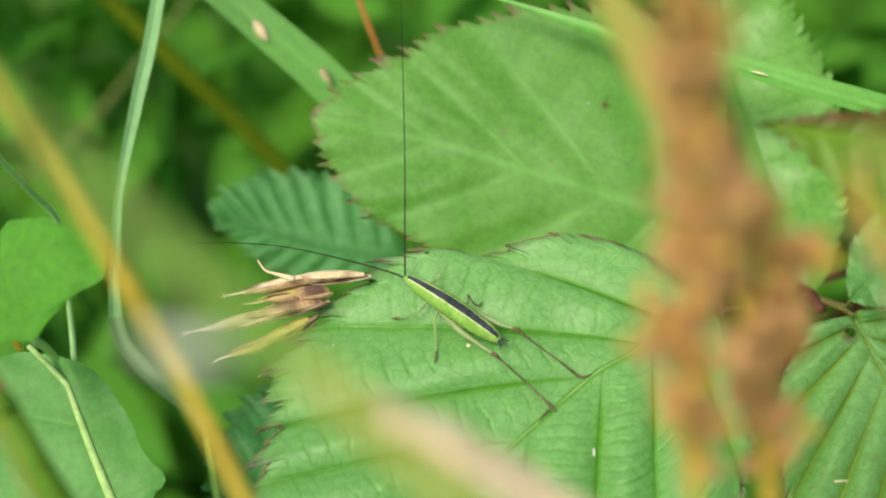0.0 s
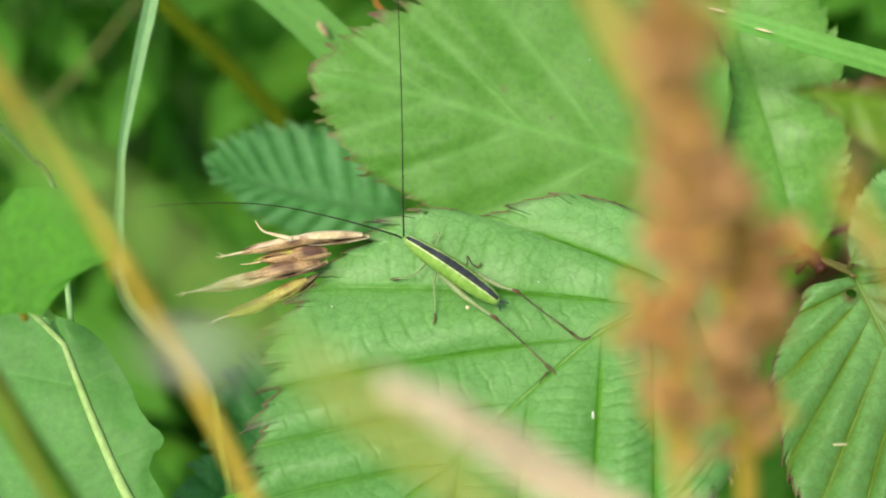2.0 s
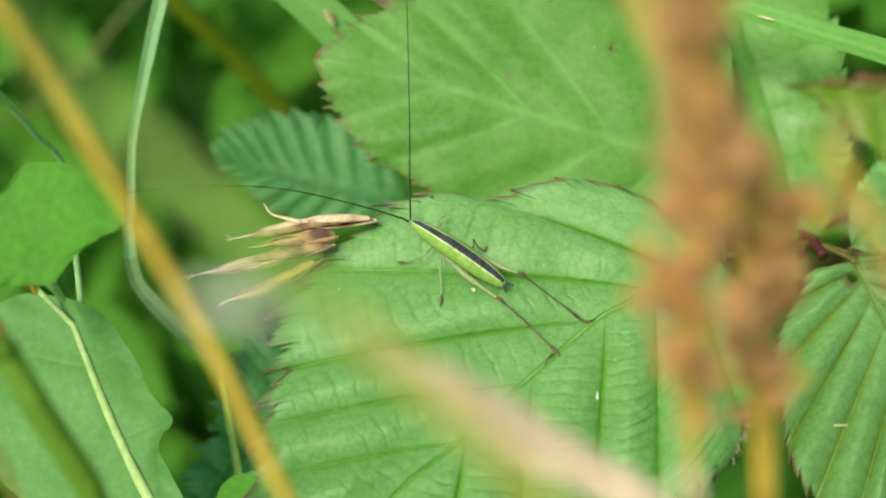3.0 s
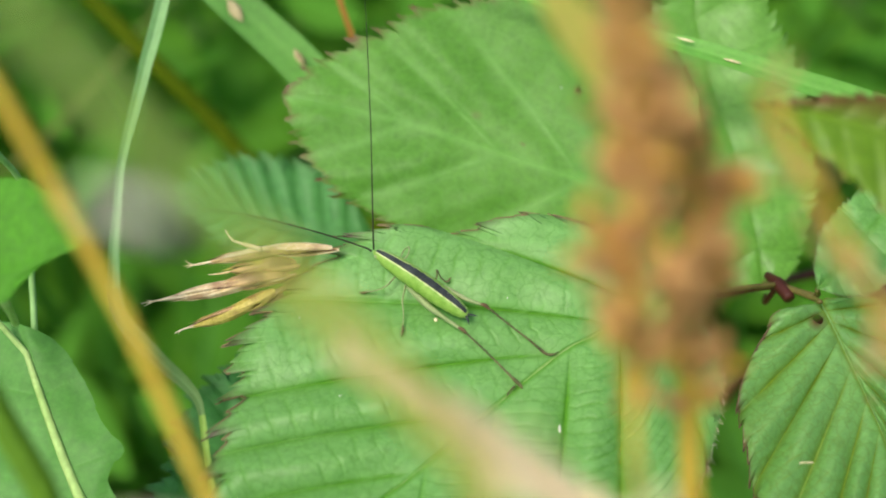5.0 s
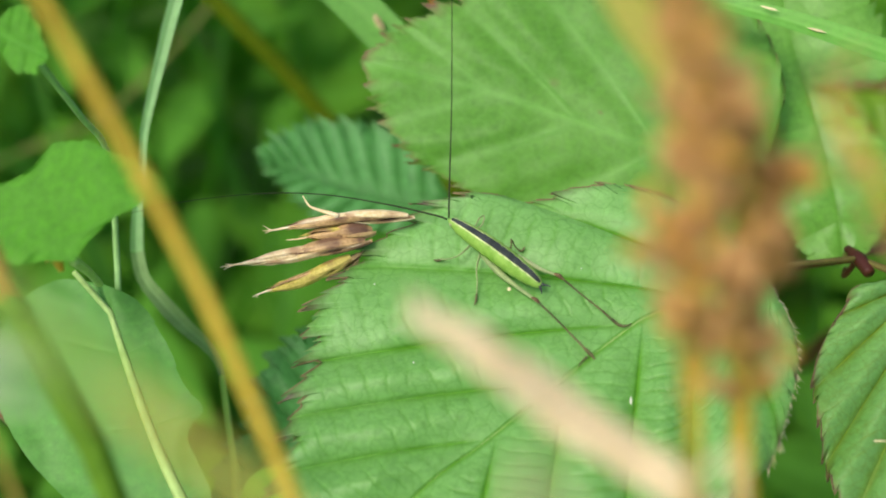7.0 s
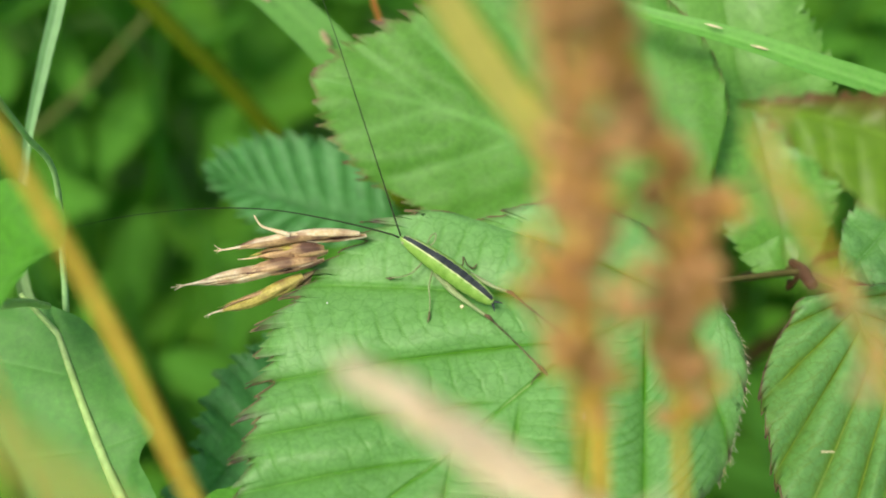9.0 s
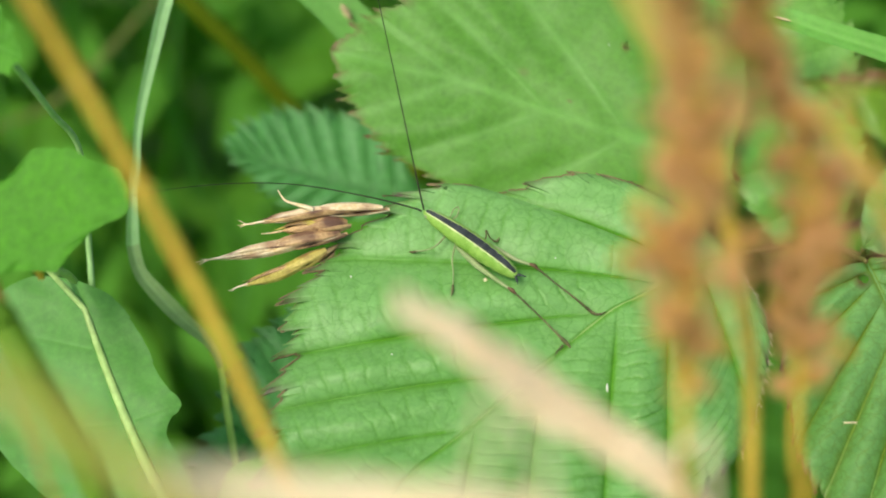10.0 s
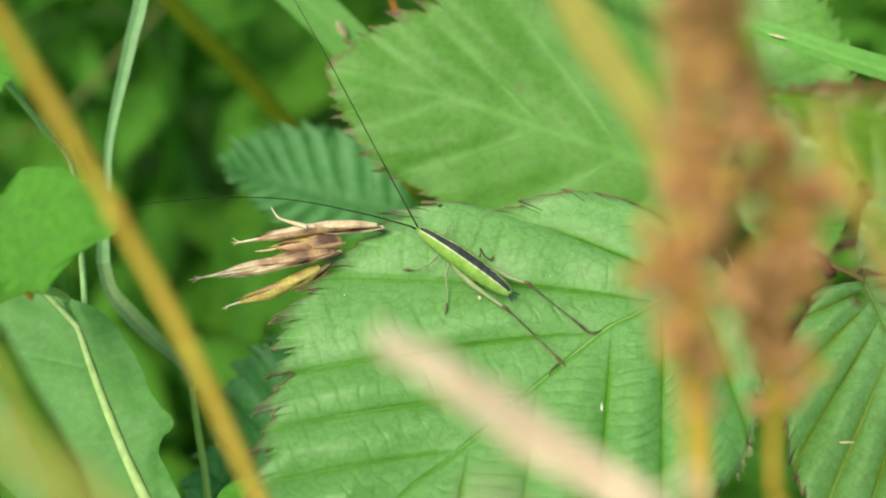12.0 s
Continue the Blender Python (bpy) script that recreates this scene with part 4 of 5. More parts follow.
    for _ in range(6):
        s = rng.uniform(0.4, 1.0)
        d = Vector((rng.uniform(-1, 1), rng.uniform(-1, 1), rng.uniform(-1, 1))) * 0.0006
        place_piece("seed", rng.choice(pale_seeds), t, p.lerp(tip, s) + d, (tip - p).normalized() * 0.001 + d * 1.6, rng.uniform(0.5, 0.8))
    foot = Vector((0.055, -0.045, -0.012))
    t = rooted("straw", "dry_grass", foot, "yellow straw leaf leaning across the seed heads", "dry stems")
    part("stem", tube([foot, at(24, -70, 30), spot(35.49, -16.84, 58), spot(32.89, 2.67, 60)], [0.8, 0.6, 0.5], n=40), AMBER, t)
    part("leaf", ribbon([spot(32.89, 2.67, 60), spot(30.4, 14.5, 63), spot(23.0, 27.0, 66), spot(17.29, 39.07, 69), spot(13.39, 48.16, 72)], [0.9, 1.9, 2.5, 2.1, 0.4], AX_W, n=40), OLIVE_STRAW, t, "yellowed grass leaf")
    # reddening leaf
    blade = sheet(
        [(63.44, 11.63), (56.94, 14.04), (50.44, 15.99), (43.29, 17.88), (34.84, 19.11)],
        [(63.44, 11.63), (59.54, 3.71), (52.39, 5.27), (47.58, 9.23), (43.81, 12.74), (39.07, 17.09), (34.84, 19.11)],
        [(63.44, 11.63), (62.14, 18.27), (55.64, 20.54), (50.44, 20.41), (43.29, 19.7), (34.84, 19.11)],
        slope(34, 0.05, -0.2, 45, 17), n=140, m=30, veins=8.0, teeth=12, tooth=1.0, quilt=0.4, wav=0.5, seed=41, burn=1.0)
    for i in range(len(blade.verts)):
        q = (i % 61 - 30) / 30
        blade.tags["burn"][i] = min(1.0, blade.tags["burn"][i] + max(0.0, min(1.0, q * 1.1)))
    foot = at(98, 10, -52)
    t = rooted("young", "young_bramble_leaf", foot, "young bramble leaf, green flushed with reddish brown", "bramble leaves")
    part("blade", blade, BRAMBLE_RED, t)
    part("petiole", tube([foot, at(75, 16, -10), spot(72.54, 7.21, 25), spot(63.12, 11.77, 34)], [1.1, 0.9, 0.6], n=24), RED_STALK, t)
    # thin green blade that drifts before the eye
    foot = Vector((0.0, -0.05, -0.012))
    t = rooted("drift", "grass_plant", foot, "thin yellow-green grass blade close to the eye", "grass blades")
    part("sheath", ribbon([foot, at(6, -60, 40), spot(7.54, -33.09, 88), spot(-5.46, -12.94, 94), spot(-18.46, -1.24, 97)], [1.5, 1.5, 1.4, 1.3, 1.1], AX_W, n=60), OLIVE_STRAW, t, "yellowed lower blade")
    part("blade", ribbon([spot(-18.46, -1.24, 97), spot(-29.51, 8.52, 99), spot(-44.46, 22.82, 101), spot(-57.46, 34.52, 103)], [1.1, 0.95, 0.8, 0.4], AX_W, n=40), GRASS_YELLOW, t)
    part("spikelet", spindle(spot(-26.5, 0.4, 99), spot(-38.0, 3.2, 100), 0.5, n=9, sides=8), PALE_CHAFF, t, "pale green spikelet")


# ---- fallen husks at the leaf's margin ----
def scale_sheet(line, s0, s1, radius, turn, rng, arc=2.6):
    """One chaffy scale wrapped round part of a spikelet's axis, pointed and a little split at its end."""
    n, cols = 18, 9
    full = [Vector(p) for p in spline(line, 61)]
    mid = [Vector(p) for p in spline(full[int(s0 * 60) : int(s1 * 60) + 1], n)]
    g = Geo()
    lean = rng.uniform(-0.3, 0.9)
    for i, (p, (tan, a, b)) in enumerate(zip(mid, frames(mid))):
        s = i / (n - 1)
        r = radius * 0.001 * (0.10 + 0.90 * math.sin(math.pi * min(0.99, 0.06 + 0.9 * s) ** 0.8) ** 0.9) * (1.0 - 0.72 * max(0.0, s - 0.6) / 0.4)
        for j in range(cols):
            q = j / (cols - 1) * 2 - 1
            f = turn + q * arc * 0.5 * (1.0 - 0.55 * s)
            d = a * math.cos(f) + b * math.sin(f)
            out = r * (1 + 0.10 * math.cos(q * 9)) + 0.0005 * lean * s * s
            jag = tan * (-abs(q) * 0.0016 * max(0.0, s - 0.75) * 4)
            dark = (0.35 if j % 2 else 0.05) * (0.5 + noise.noise(p * 900 + Vector((j, 0, 0)))) + max(0.0, 2.6 * noise.noise(p * 480 + Vector((0, turn, q * 0.4))))
            g.add(p + d * out + jag, vein=max(0.0, min(0.9, dark)))
    g.grid(n, cols, 0)
    return g


def husk(name, label, line, radius, tones, awns, seed):
    pts = [Vector(p) for p in spline(line, 9)]
    t = thing(name, pts[0], label, "seed husk", "fallen husks")
    rng = random.Random(seed)
    cuts = ((0.0, 0.60, 0), (0.05, 0.70, 0), (0.14, 0.82, 1), (0.22, 0.90, 1), (0.34, 1.0, 2), (0.40, 0.97, 2), (0.26, 0.68, 2), (0.52, 0.94, 1), (0.02, 0.36, 1))
    for k, (s0, s1, tone) in enumerate(cuts):
        g = scale_sheet(line, s0, s1, radius * (1.15 - 0.05 * k), k * 2.35 + rng.uniform(-0.4, 0.4), rng)
        part("glume" if k < 3 else "lemma", g, tones[tone], t)
    core = [Vector(p) for p in spline(line, 41)][3:38]
    part("grain", tube(core, [0.1, radius * 0.7, radius * 0.62, radius * 0.4, 0.06], n=24, sides=8), tones[1], t)
    for d in awns:
        part("awn", tube([pts[-2], pts[-1], pts[-1] + (AX_U * d[0] + AX_V * d[1]) * 0.001], [0.14, 0.10, 0.03], n=8, sides=5), HUSK, t)
    return t


def build_husks():
    husk("oat_husk", "straw-coloured grass spikelet with a brown middle", [spot(-5.66, 3.9, 1.4), spot(-9.36, 3.83, 2.0), spot(-13.91, 3.58, 2.6), spot(-18.14, 2.79, 2.6), spot(-22.04, 2.08, 2.2)], 0.66, (HUSK, HUSK_BROWN, HUSK), ((-1.1, -0.1), (-1.0, 0.5), (-0.8, -0.35)), 1)
    husk("oat_husk", "short brown grass spikelet under the others", [spot(-10.14, 2.15, 1.4), spot(-12.61, 2.15, 2.0), spot(-15.54, 1.76, 2.0), spot(-19.11, 1.1, 1.6)], 0.85, (HUSK_BROWN, HUSK_BROWN, HUSK_GREEN), ((-1.3, -0.1),), 2)
    husk("oat_husk", "long straw grass spikelet with forked tip", [spot(-10.53, 1.17, 1.8), spot(-14.56, 0.46, 2.3), spot(-19.76, -0.72, 2.4), spot(-23.66, -1.5, 2.3), spot(-26.39, -1.95, 2.2)], 0.82, (HUSK_BROWN, HUSK, HUSK), ((-1.6, -0.3), (-1.2, -0.6), (-1.0, 0.1)), 3)
    husk("oat_husk", "greenish grass spikelet with brown tip", [spot(-12.48, -0.58, 1.2), spot(-15.54, -2.27, 1.8), spot(-19.11, -3.83, 1.8), spot(-23.4, -5.2, 1.5)], 0.72, (HUSK_GREEN, HUSK_GREEN, HUSK_BROWN), ((-0.8, -0.4), (-0.4, -0.5)), 4)
    t = thing("oat_husk", spot(-11.7, -0.2, 0.9), "dark withered glume at the margin of the leaf", "seed husk", "fallen husks")
    for k in range(4):
        a = spot(-11.6 - 0.15 * k, -0.1 - 0.35 * k, 1.1 + 0.1 * k)
        b = spot(-14.4 - 0.2 * k, -2.0 - 0.45 * k, 0.9)
        part("glume", scale_sheet([a, a.lerp(b, 0.5) + AX_W * 0.0002, b], 0.0, 1.0, 0.42, 2.2 * k, random.Random(50 + k)), HOOK, t)
    t = thing("awn_curl", spot(-14.56, 3.83, 3.0), "pale curled awn on the spikelets", "seed husk")
    part("awn", tube([spot(-14.43, 3.77, 3.2), spot(-16.19, 4.29, 3.4), spot(-17.55, 4.75, 3.6), spot(-18.07, 5.27, 3.6), spot(-18.53, 6.04, 3.6)], [0.3, 0.28, 0.16, 0.12, 0.06], n=20, sides=6), HUSK, t)


# ---- the bush-cricket ----
from mathutils.bvhtree import BVHTree


def on_leaf(a, b, lift):
    """A place lift millimetres above the leaf's real surface."""
    eye = at(0, 0, REACH)
    way = (spot(a, b, 0) - eye).normalized()
    hit = SKIN.ray_cast(eye, way)[0]
    return (hit if hit else spot(a, b, MAIN(a, b))) - way * (lift * 0.001 / abs(way.dot(NORMAL)))


NORMAL = (AX_V * 0.447 + AX_W * 0.894).normalized()


def body_shell(h, t, s0, s1, a0, a1, grow=0.0, n=24, m=20, rings=0, bead=0.0):
    """A patch of the body between lengths s0..s1 and angles a0..a1 (degrees, 0 is the back)."""
    f = (t - h).normalized()
    side = f.cross(NORMAL).normalized()
    up = side.cross(f).normalized()
    length = (t - h).length
    g = Geo()
    S = [0.0, 0.03, 0.08, 0.14, 0.25, 0.36, 0.5, 0.68, 0.85, 0.95, 1.0]
    R = [0.12, 0.36, 0.56, 0.68, 0.82, 0.92, 1.0, 0.98, 0.82, 0.60, 0.30]
    for i in range(n):
        s = s0 + (s1 - s0) * i / (n - 1)
        r = float(np.interp(s, S, R))
        if rings:
            r *= 1 + 0.11 * abs(math.sin(math.pi * rings * (s - 0.33) / 0.67)) ** 0.6 - 0.03
        lift = 0.35 * math.sin(math.pi * s) - 0.12
        for j in range(m):
            wide = 1.0 - bead * (1.0 - abs(math.sin(math.pi * 9 * (s - 0.33) / 0.67)))
            edge = a0 if abs(a0) < abs(a1) else a1
            a = radians(edge + (a0 + (a1 - a0) * j / (m - 1) - edge) * wide)
            x, y = math.sin(a) * r * 1.15, math.cos(a) * r * 1.22
            g.add(h + f * (s * length) + (side * x + up * (y + lift)) * 0.001 + (side * math.sin(a) + up * math.cos(a)) * (grow * 0.001))
    g.grid(n, m, 0)
    return g


def build_cricket():
    h, tl = on_leaf(*(-1.76, 3.58), 1.9), on_leaf(*(8.91, -3.9), 2.0)
    t = thing("bush_cricket", on_leaf(*(3.64, -0.26), 0.4), "slender green bush-cricket with a black back stripe, on the leaf", "insect")
    head = part("head", body_shell(h, tl, 0.0, 0.13, -180, 180, n=14, m=28), CRICKET_GREEN, t)
    part("pronotum", body_shell(h, tl, 0.12, 0.37, -150, 150, grow=0.07, n=16, m=26), CRICKET_GREEN, t)
    abdomen = part("abdomen", body_shell(h, tl, 0.33, 1.0, -180, 180, n=60, m=28, rings=9), CRICKET_GREEN, t)
    part("back_stripe", body_shell(h, tl, 0.03, 0.378, -22, 15, grow=0.10, n=20, m=7), CRICKET_BLACK, t, "black stripe on the pronotum")
    part("back_stripe", body_shell(h, tl, 0.36, 0.985, -24, 16, grow=0.07, n=70, m=9, rings=9), CRICKET_BLACK, abdomen, "black stripe on the abdomen")
    for sg in (-1, 1):
        lo, hi = (-29, -22) if sg < 0 else (15, 24)
        part("pale_line", body_shell(h, tl, 0.03, 0.365, lo, hi, grow=0.09, n=20, m=5), CRICKET_CREAM, t, "cream line beside the black stripe")
        part("pale_line", body_shell(h, tl, 0.36, 0.97, lo, hi, grow=0.05, n=120, m=6, rings=9, bead=0.5 if sg > 0 else 0.25), CRICKET_CREAM, abdomen, "cream beaded line beside the black stripe")
        side = (tl - h).normalized().cross(NORMAL).normalized()
        e = h + (tl - h) * 0.055 + side * (sg * 0.00046) + NORMAL * 0.0001
        part("eye", spindle(e - (tl - h).normalized() * 0.0003, e + (tl - h).normalized() * 0.0003, 0.2, belly=0.5, n=8, sides=10), CRICKET_THIGH, head, "small pale green eye")
    tail = tl - (tl - h).normalized() * 0.0003
    part("cercus", tube([tail, on_leaf(*(9.49, -3.9), 2.3), on_leaf(*(10.01, -4.03), 2.4)], [0.16, 0.12, 0.05], n=8, sides=6), CRICKET_BLACK, abdomen)
    part("cercus", tube([tail, on_leaf(*(8.91, -4.36), 1.9), on_leaf(*(9.04, -4.94), 1.8)], [0.2, 0.14, 0.05], n=8, sides=6), CRICKET_BLACK, t)

    def leg(name, line, radii, material, parent=None):
        return part(name, tube([on_leaf(*p[:2], p[2]) for p in line], radii, n=18, sides=8), material, parent or t)

    # hind legs: thigh, shin, foot
    limb = leg("hind_leg", [(*(2.21, -0.46), 1.0), (*(4.16, -2.54), 1.6), (*(6.24, -4.16), 1.7), (*(8.32, -5.59), 1.7)], [0.42, 0.40, 0.24, 0.17], CRICKET_THIGH)
    leg("knee", [(*(7.93, -5.33), 1.75), (*(8.38, -5.59), 1.8), (*(8.78, -5.98), 1.65)], [0.15, 0.24, 0.15], CRICKET_KNEE, limb)
    leg("shin", [(*(8.45, -5.66), 1.7), (*(10.79, -7.87), 1.2), (*(13.07, -10.14), 0.7), (*(14.43, -11.51), 0.35)], [0.11, 0.09, 0.095, 0.15], CRICKET_LEG, limb)
    leg("foot", [(*(14.04, -11.12), 0.4), (*(14.82, -11.89), 0.35), (*(15.08, -12.22), 0.3)], [0.2, 0.22, 0.1], CRICKET_LEG, limb)
    leg("claw", [(*(14.24, -11.96), 0.3), (*(13.52, -12.68), 0.3), (*(13.26, -13.26), 0.3)], [0.12, 0.08, 0.04], CRICKET_LEG, limb)
    limb = leg("hind_leg", [(*(4.29, 0.07), 1.0), (*(6.76, -0.98), 1.6), (*(8.84, -2.08), 1.8), (*(10.92, -2.79), 1.8)], [0.40, 0.34, 0.22, 0.16], CRICKET_THIGH)
    leg("knee", [(*(10.4, -2.6), 1.85), (*(10.92, -2.79), 1.9), (*(11.38, -3.19), 1.75)], [0.15, 0.24, 0.15], CRICKET_KNEE, limb)
    leg("shin", [(*(11.05, -2.86), 1.8), (*(13.39, -4.81), 1.3), (*(15.67, -6.57), 0.8), (*(17.03, -7.74), 0.4)], [0.11, 0.09, 0.095, 0.14], CRICKET_LEG, limb)
    leg("foot", [(*(16.9, -7.61), 0.4), (*(17.81, -8.32), 0.35), (*(18.59, -8.38), 0.35), (*(19.18, -8.12), 0.35)], [0.16, 0.18, 0.14, 0.05], CRICKET_LEG, limb)
    for limb, a, b in ((t, (8.84, -6.04), (14.3, -11.38)), (t, (11.31, -3.12), (16.9, -7.61))):
        for k in range(9):
            s = (k + 0.5) / 9
            x, y = a[0] + (b[0] - a[0]) * s, a[1] + (b[1] - a[1]) * s
            root = on_leaf(x, y, 1.7 - 1.3 * s)
            out = (NORMAL * 0.6 + AX_U * (0.7 if k % 2 else -0.5) + AX_V * (0.6 if k % 2 else -0.6)) * 0.00032
            part("spine", tube([root, root + out], [0.035, 0.01], n=3, sides=4), CRICKET_LEG, limb)
    # middle and front legs
    limb = leg("middle_leg", [(*(1.95, 0.07), 0.9), (*(1.5, -2.02), 1.4), (*(1.62, -3.64), 1.0), (*(1.56, -5.13), 0.5)], [0.13, 0.11, 0.08, 0.08], CRICKET_THIGH)
    leg("foot", [(*(1.56, -5.0), 0.5), (*(1.5, -5.79), 0.4), (*(1.3, -6.24), 0.3)], [0.12, 0.15, 0.06], CRICKET_LEG, limb)
    limb = leg("front_leg", [(*(0.78, 0.72), 0.9), (*(-0.39, -0.46), 1.5), (*(-1.69, -0.98), 0.9), (*(-2.73, -1.04), 0.5)], [0.13, 0.11, 0.08, 0.09], CRICKET_THIGH)
    leg("foot", [(*(-2.47, -1.04), 0.5), (*(-2.99, -1.17), 0.4), (*(-3.45, -1.1), 0.3)], [0.13, 0.16, 0.06], CRICKET_LEG, limb)
    limb = leg("front_leg", [(*(1.04, 2.34), 1.0), (*(2.02, 2.93), 1.6), (*(2.27, 3.97), 1.8), (*(1.69, 3.71), 0.9), (*(1.24, 2.79), 0.4)], [0.12, 0.10, 0.085, 0.075, 0.07], CRICKET_THIGH)
    limb = leg("middle_leg", [(*(4.16, 0.58), 1.0), (*(5.33, 0.33), 1.4), (*(5.4, 1.36), 1.9), (*(5.85, 0.46), 0.9), (*(6.37, 0.07), 0.4)], [0.11, 0.10, 0.085, 0.075, 0.075], CRICKET_LEG)
    leg("foot", [(*(6.24, 0.07), 0.4), (*(6.63, 0.07), 0.35), (*(6.96, 0.52), 0.35)], [0.11, 0.13, 0.05], CRICKET_LEG, limb)
    # feelers, each about its own root on the brow
    r1, r2 = on_leaf(*(-1.76, 3.71), 2.2), on_leaf(*(-1.95, 3.51), 2.1)
    f1 = part("antenna", tube([r1, on_leaf(*(-2.99, 7.21), 3.6), on_leaf(*(-6.11, 16.32), 4), spot(-9.36, 25.74, 0), spot(-11.31, 30.94, -2), spot(-13.59, 37.12, -3)], [0.11, 0.08, 0.065, 0.045, 0.02], n=60, sides=6), CRICKET_FEELER, t, "long thread-like dark feeler", origin=r1)
    f2 = part("antenna", tube([r2, on_leaf(*(-3.19, 4.16), 2.6), on_leaf(*(-8.71, 6.24), 4), on_leaf(*(-15.86, 8.38), 4.4), spot(-23.01, 9.43, 3), spot(-31.46, 9.69, 4), spot(-38.61, 9.17, 5)], [0.11, 0.08, 0.065, 0.05, 0.035, 0.02], n=70, sides=6), CRICKET_FEELER, t, "long thread-like dark feeler", origin=r2)
    part("speck", spindle(on_leaf(*(5.07, -4.29), 1.9), on_leaf(*(5.53, -4.49), 1.9), 0.24, belly=0.5, n=7, sides=8), CREAM, t, "tiny cream mite on the thigh")
    leaf = SPECKED[0]
    for a, b, l, r in ((*(19.3, -16.96), 0.55, 0.13), (*(-10.14, -3.97), 0.12, 0.10), (*(-5.46, -12.94), 0.1, 0.09), (*(13.39, -1.89), 0.1, 0.08)):
        p = on_leaf(a, b, 0.15)
        part("speck", spindle(p - AX_V * (l * 0.001), p + AX_V * (l * 0.001), r, belly=0.5), WHITE_SPECK, leaf, "white speck on the leaf")
    rng = random.Random(77)
    for surface, owner, grow, rows in ((SURFACE[0], SPECKED[0], 1.0, 600), (SURFACE[1], SPECKED[1], 0.6, 250)):
        for p, q, along in surface.tips:
            p, out, along = Vector(p), (Vector(p) - Vector(q)).normalized(), along.normalized()
            size = rng.choice((0.25, 0.4, 0.5, 0.6, 0.8, 1.0)) * 0.0006 * grow
            curl = NORMAL * rng.uniform(-0.3, 0.5)
            part("tooth_point", tube([p - out * 0.0005, p, p + (out + along * 0.7) * (size * 0.5), p + (out * 0.7 + along * 1.3 + curl) * size], [0.07, 0.09, 0.06, 0.015], n=8, sides=6, wobble=0.4), HOOK, owner)
        for lo in range(30, rows, 38):
            seg = [Vector(p) for p in surface.rim[lo : lo + rng.randint(20, 36) : 2]]
            part("dried_rim", tube(seg, [0.03, 0.09, 0.11, 0.07, 0.03], n=len(seg), sides=6, wobble=0.5), HOOK, owner)
    g = Geo()
    edge = SURFACE[0].margin
    for i in range(6, 170, 3):
        p, q = Vector(edge[i][0]), Vector(edge[i][1])
        d = (p - q).normalized() * 0.001 + Vector((rng.uniform(-1, 1), rng.uniform(-1, 1), rng.uniform(-0.6, 0.8))) * 0.0005
        g.join(tube([q, p + d * 0.5, p + d * rng.uniform(0.3, 0.9)], [0.035, 0.025, 0.01], n=4, sides=4))
    tagged(part("hair", g, HUSK, leaf, "fine pale hairs along the leaf margin"), kind="stuff")
    return t, f1, f2


build_ground()
build_undergrowth()
build_bramble()
build_herbs()
SWAYING["twisted"] = build_grass()
build_foreground()
SKIN = BVHTree.FromPolygons([tuple(v) for v in SURFACE[0].verts], SURFACE[0].faces)
build_husks()
CRICKET, FEELER, FEELER_LOW = build_cricket()


# ---- what moves: the feeler, and stems swaying about their feet ----
def sway(key, ref, rows):
    """Leans a rooted thing so that its place ref (a, b, w) shifts by (du, dv) millimetres."""
    ob = SWAYING[key]
    foot = Vector(ob.location)
    arm = spot(*ref) - foot
    out = []
    for t, du, dv in rows:
        shift = (AX_U * du + AX_V * dv) * 0.001
        turn = arm.rotation_difference(arm + shift).to_matrix().to_4x4()
        out.append((t, Matrix.Translation(foot) @ turn))
    walk(ob, out)


def feeler(ob, rows):
    root = Vector(ob.location)
    walk(ob, [(t, Matrix.Translation(root) @ Matrix.Rotation(radians(lean), 4, AX_W)) for t, lean in rows])


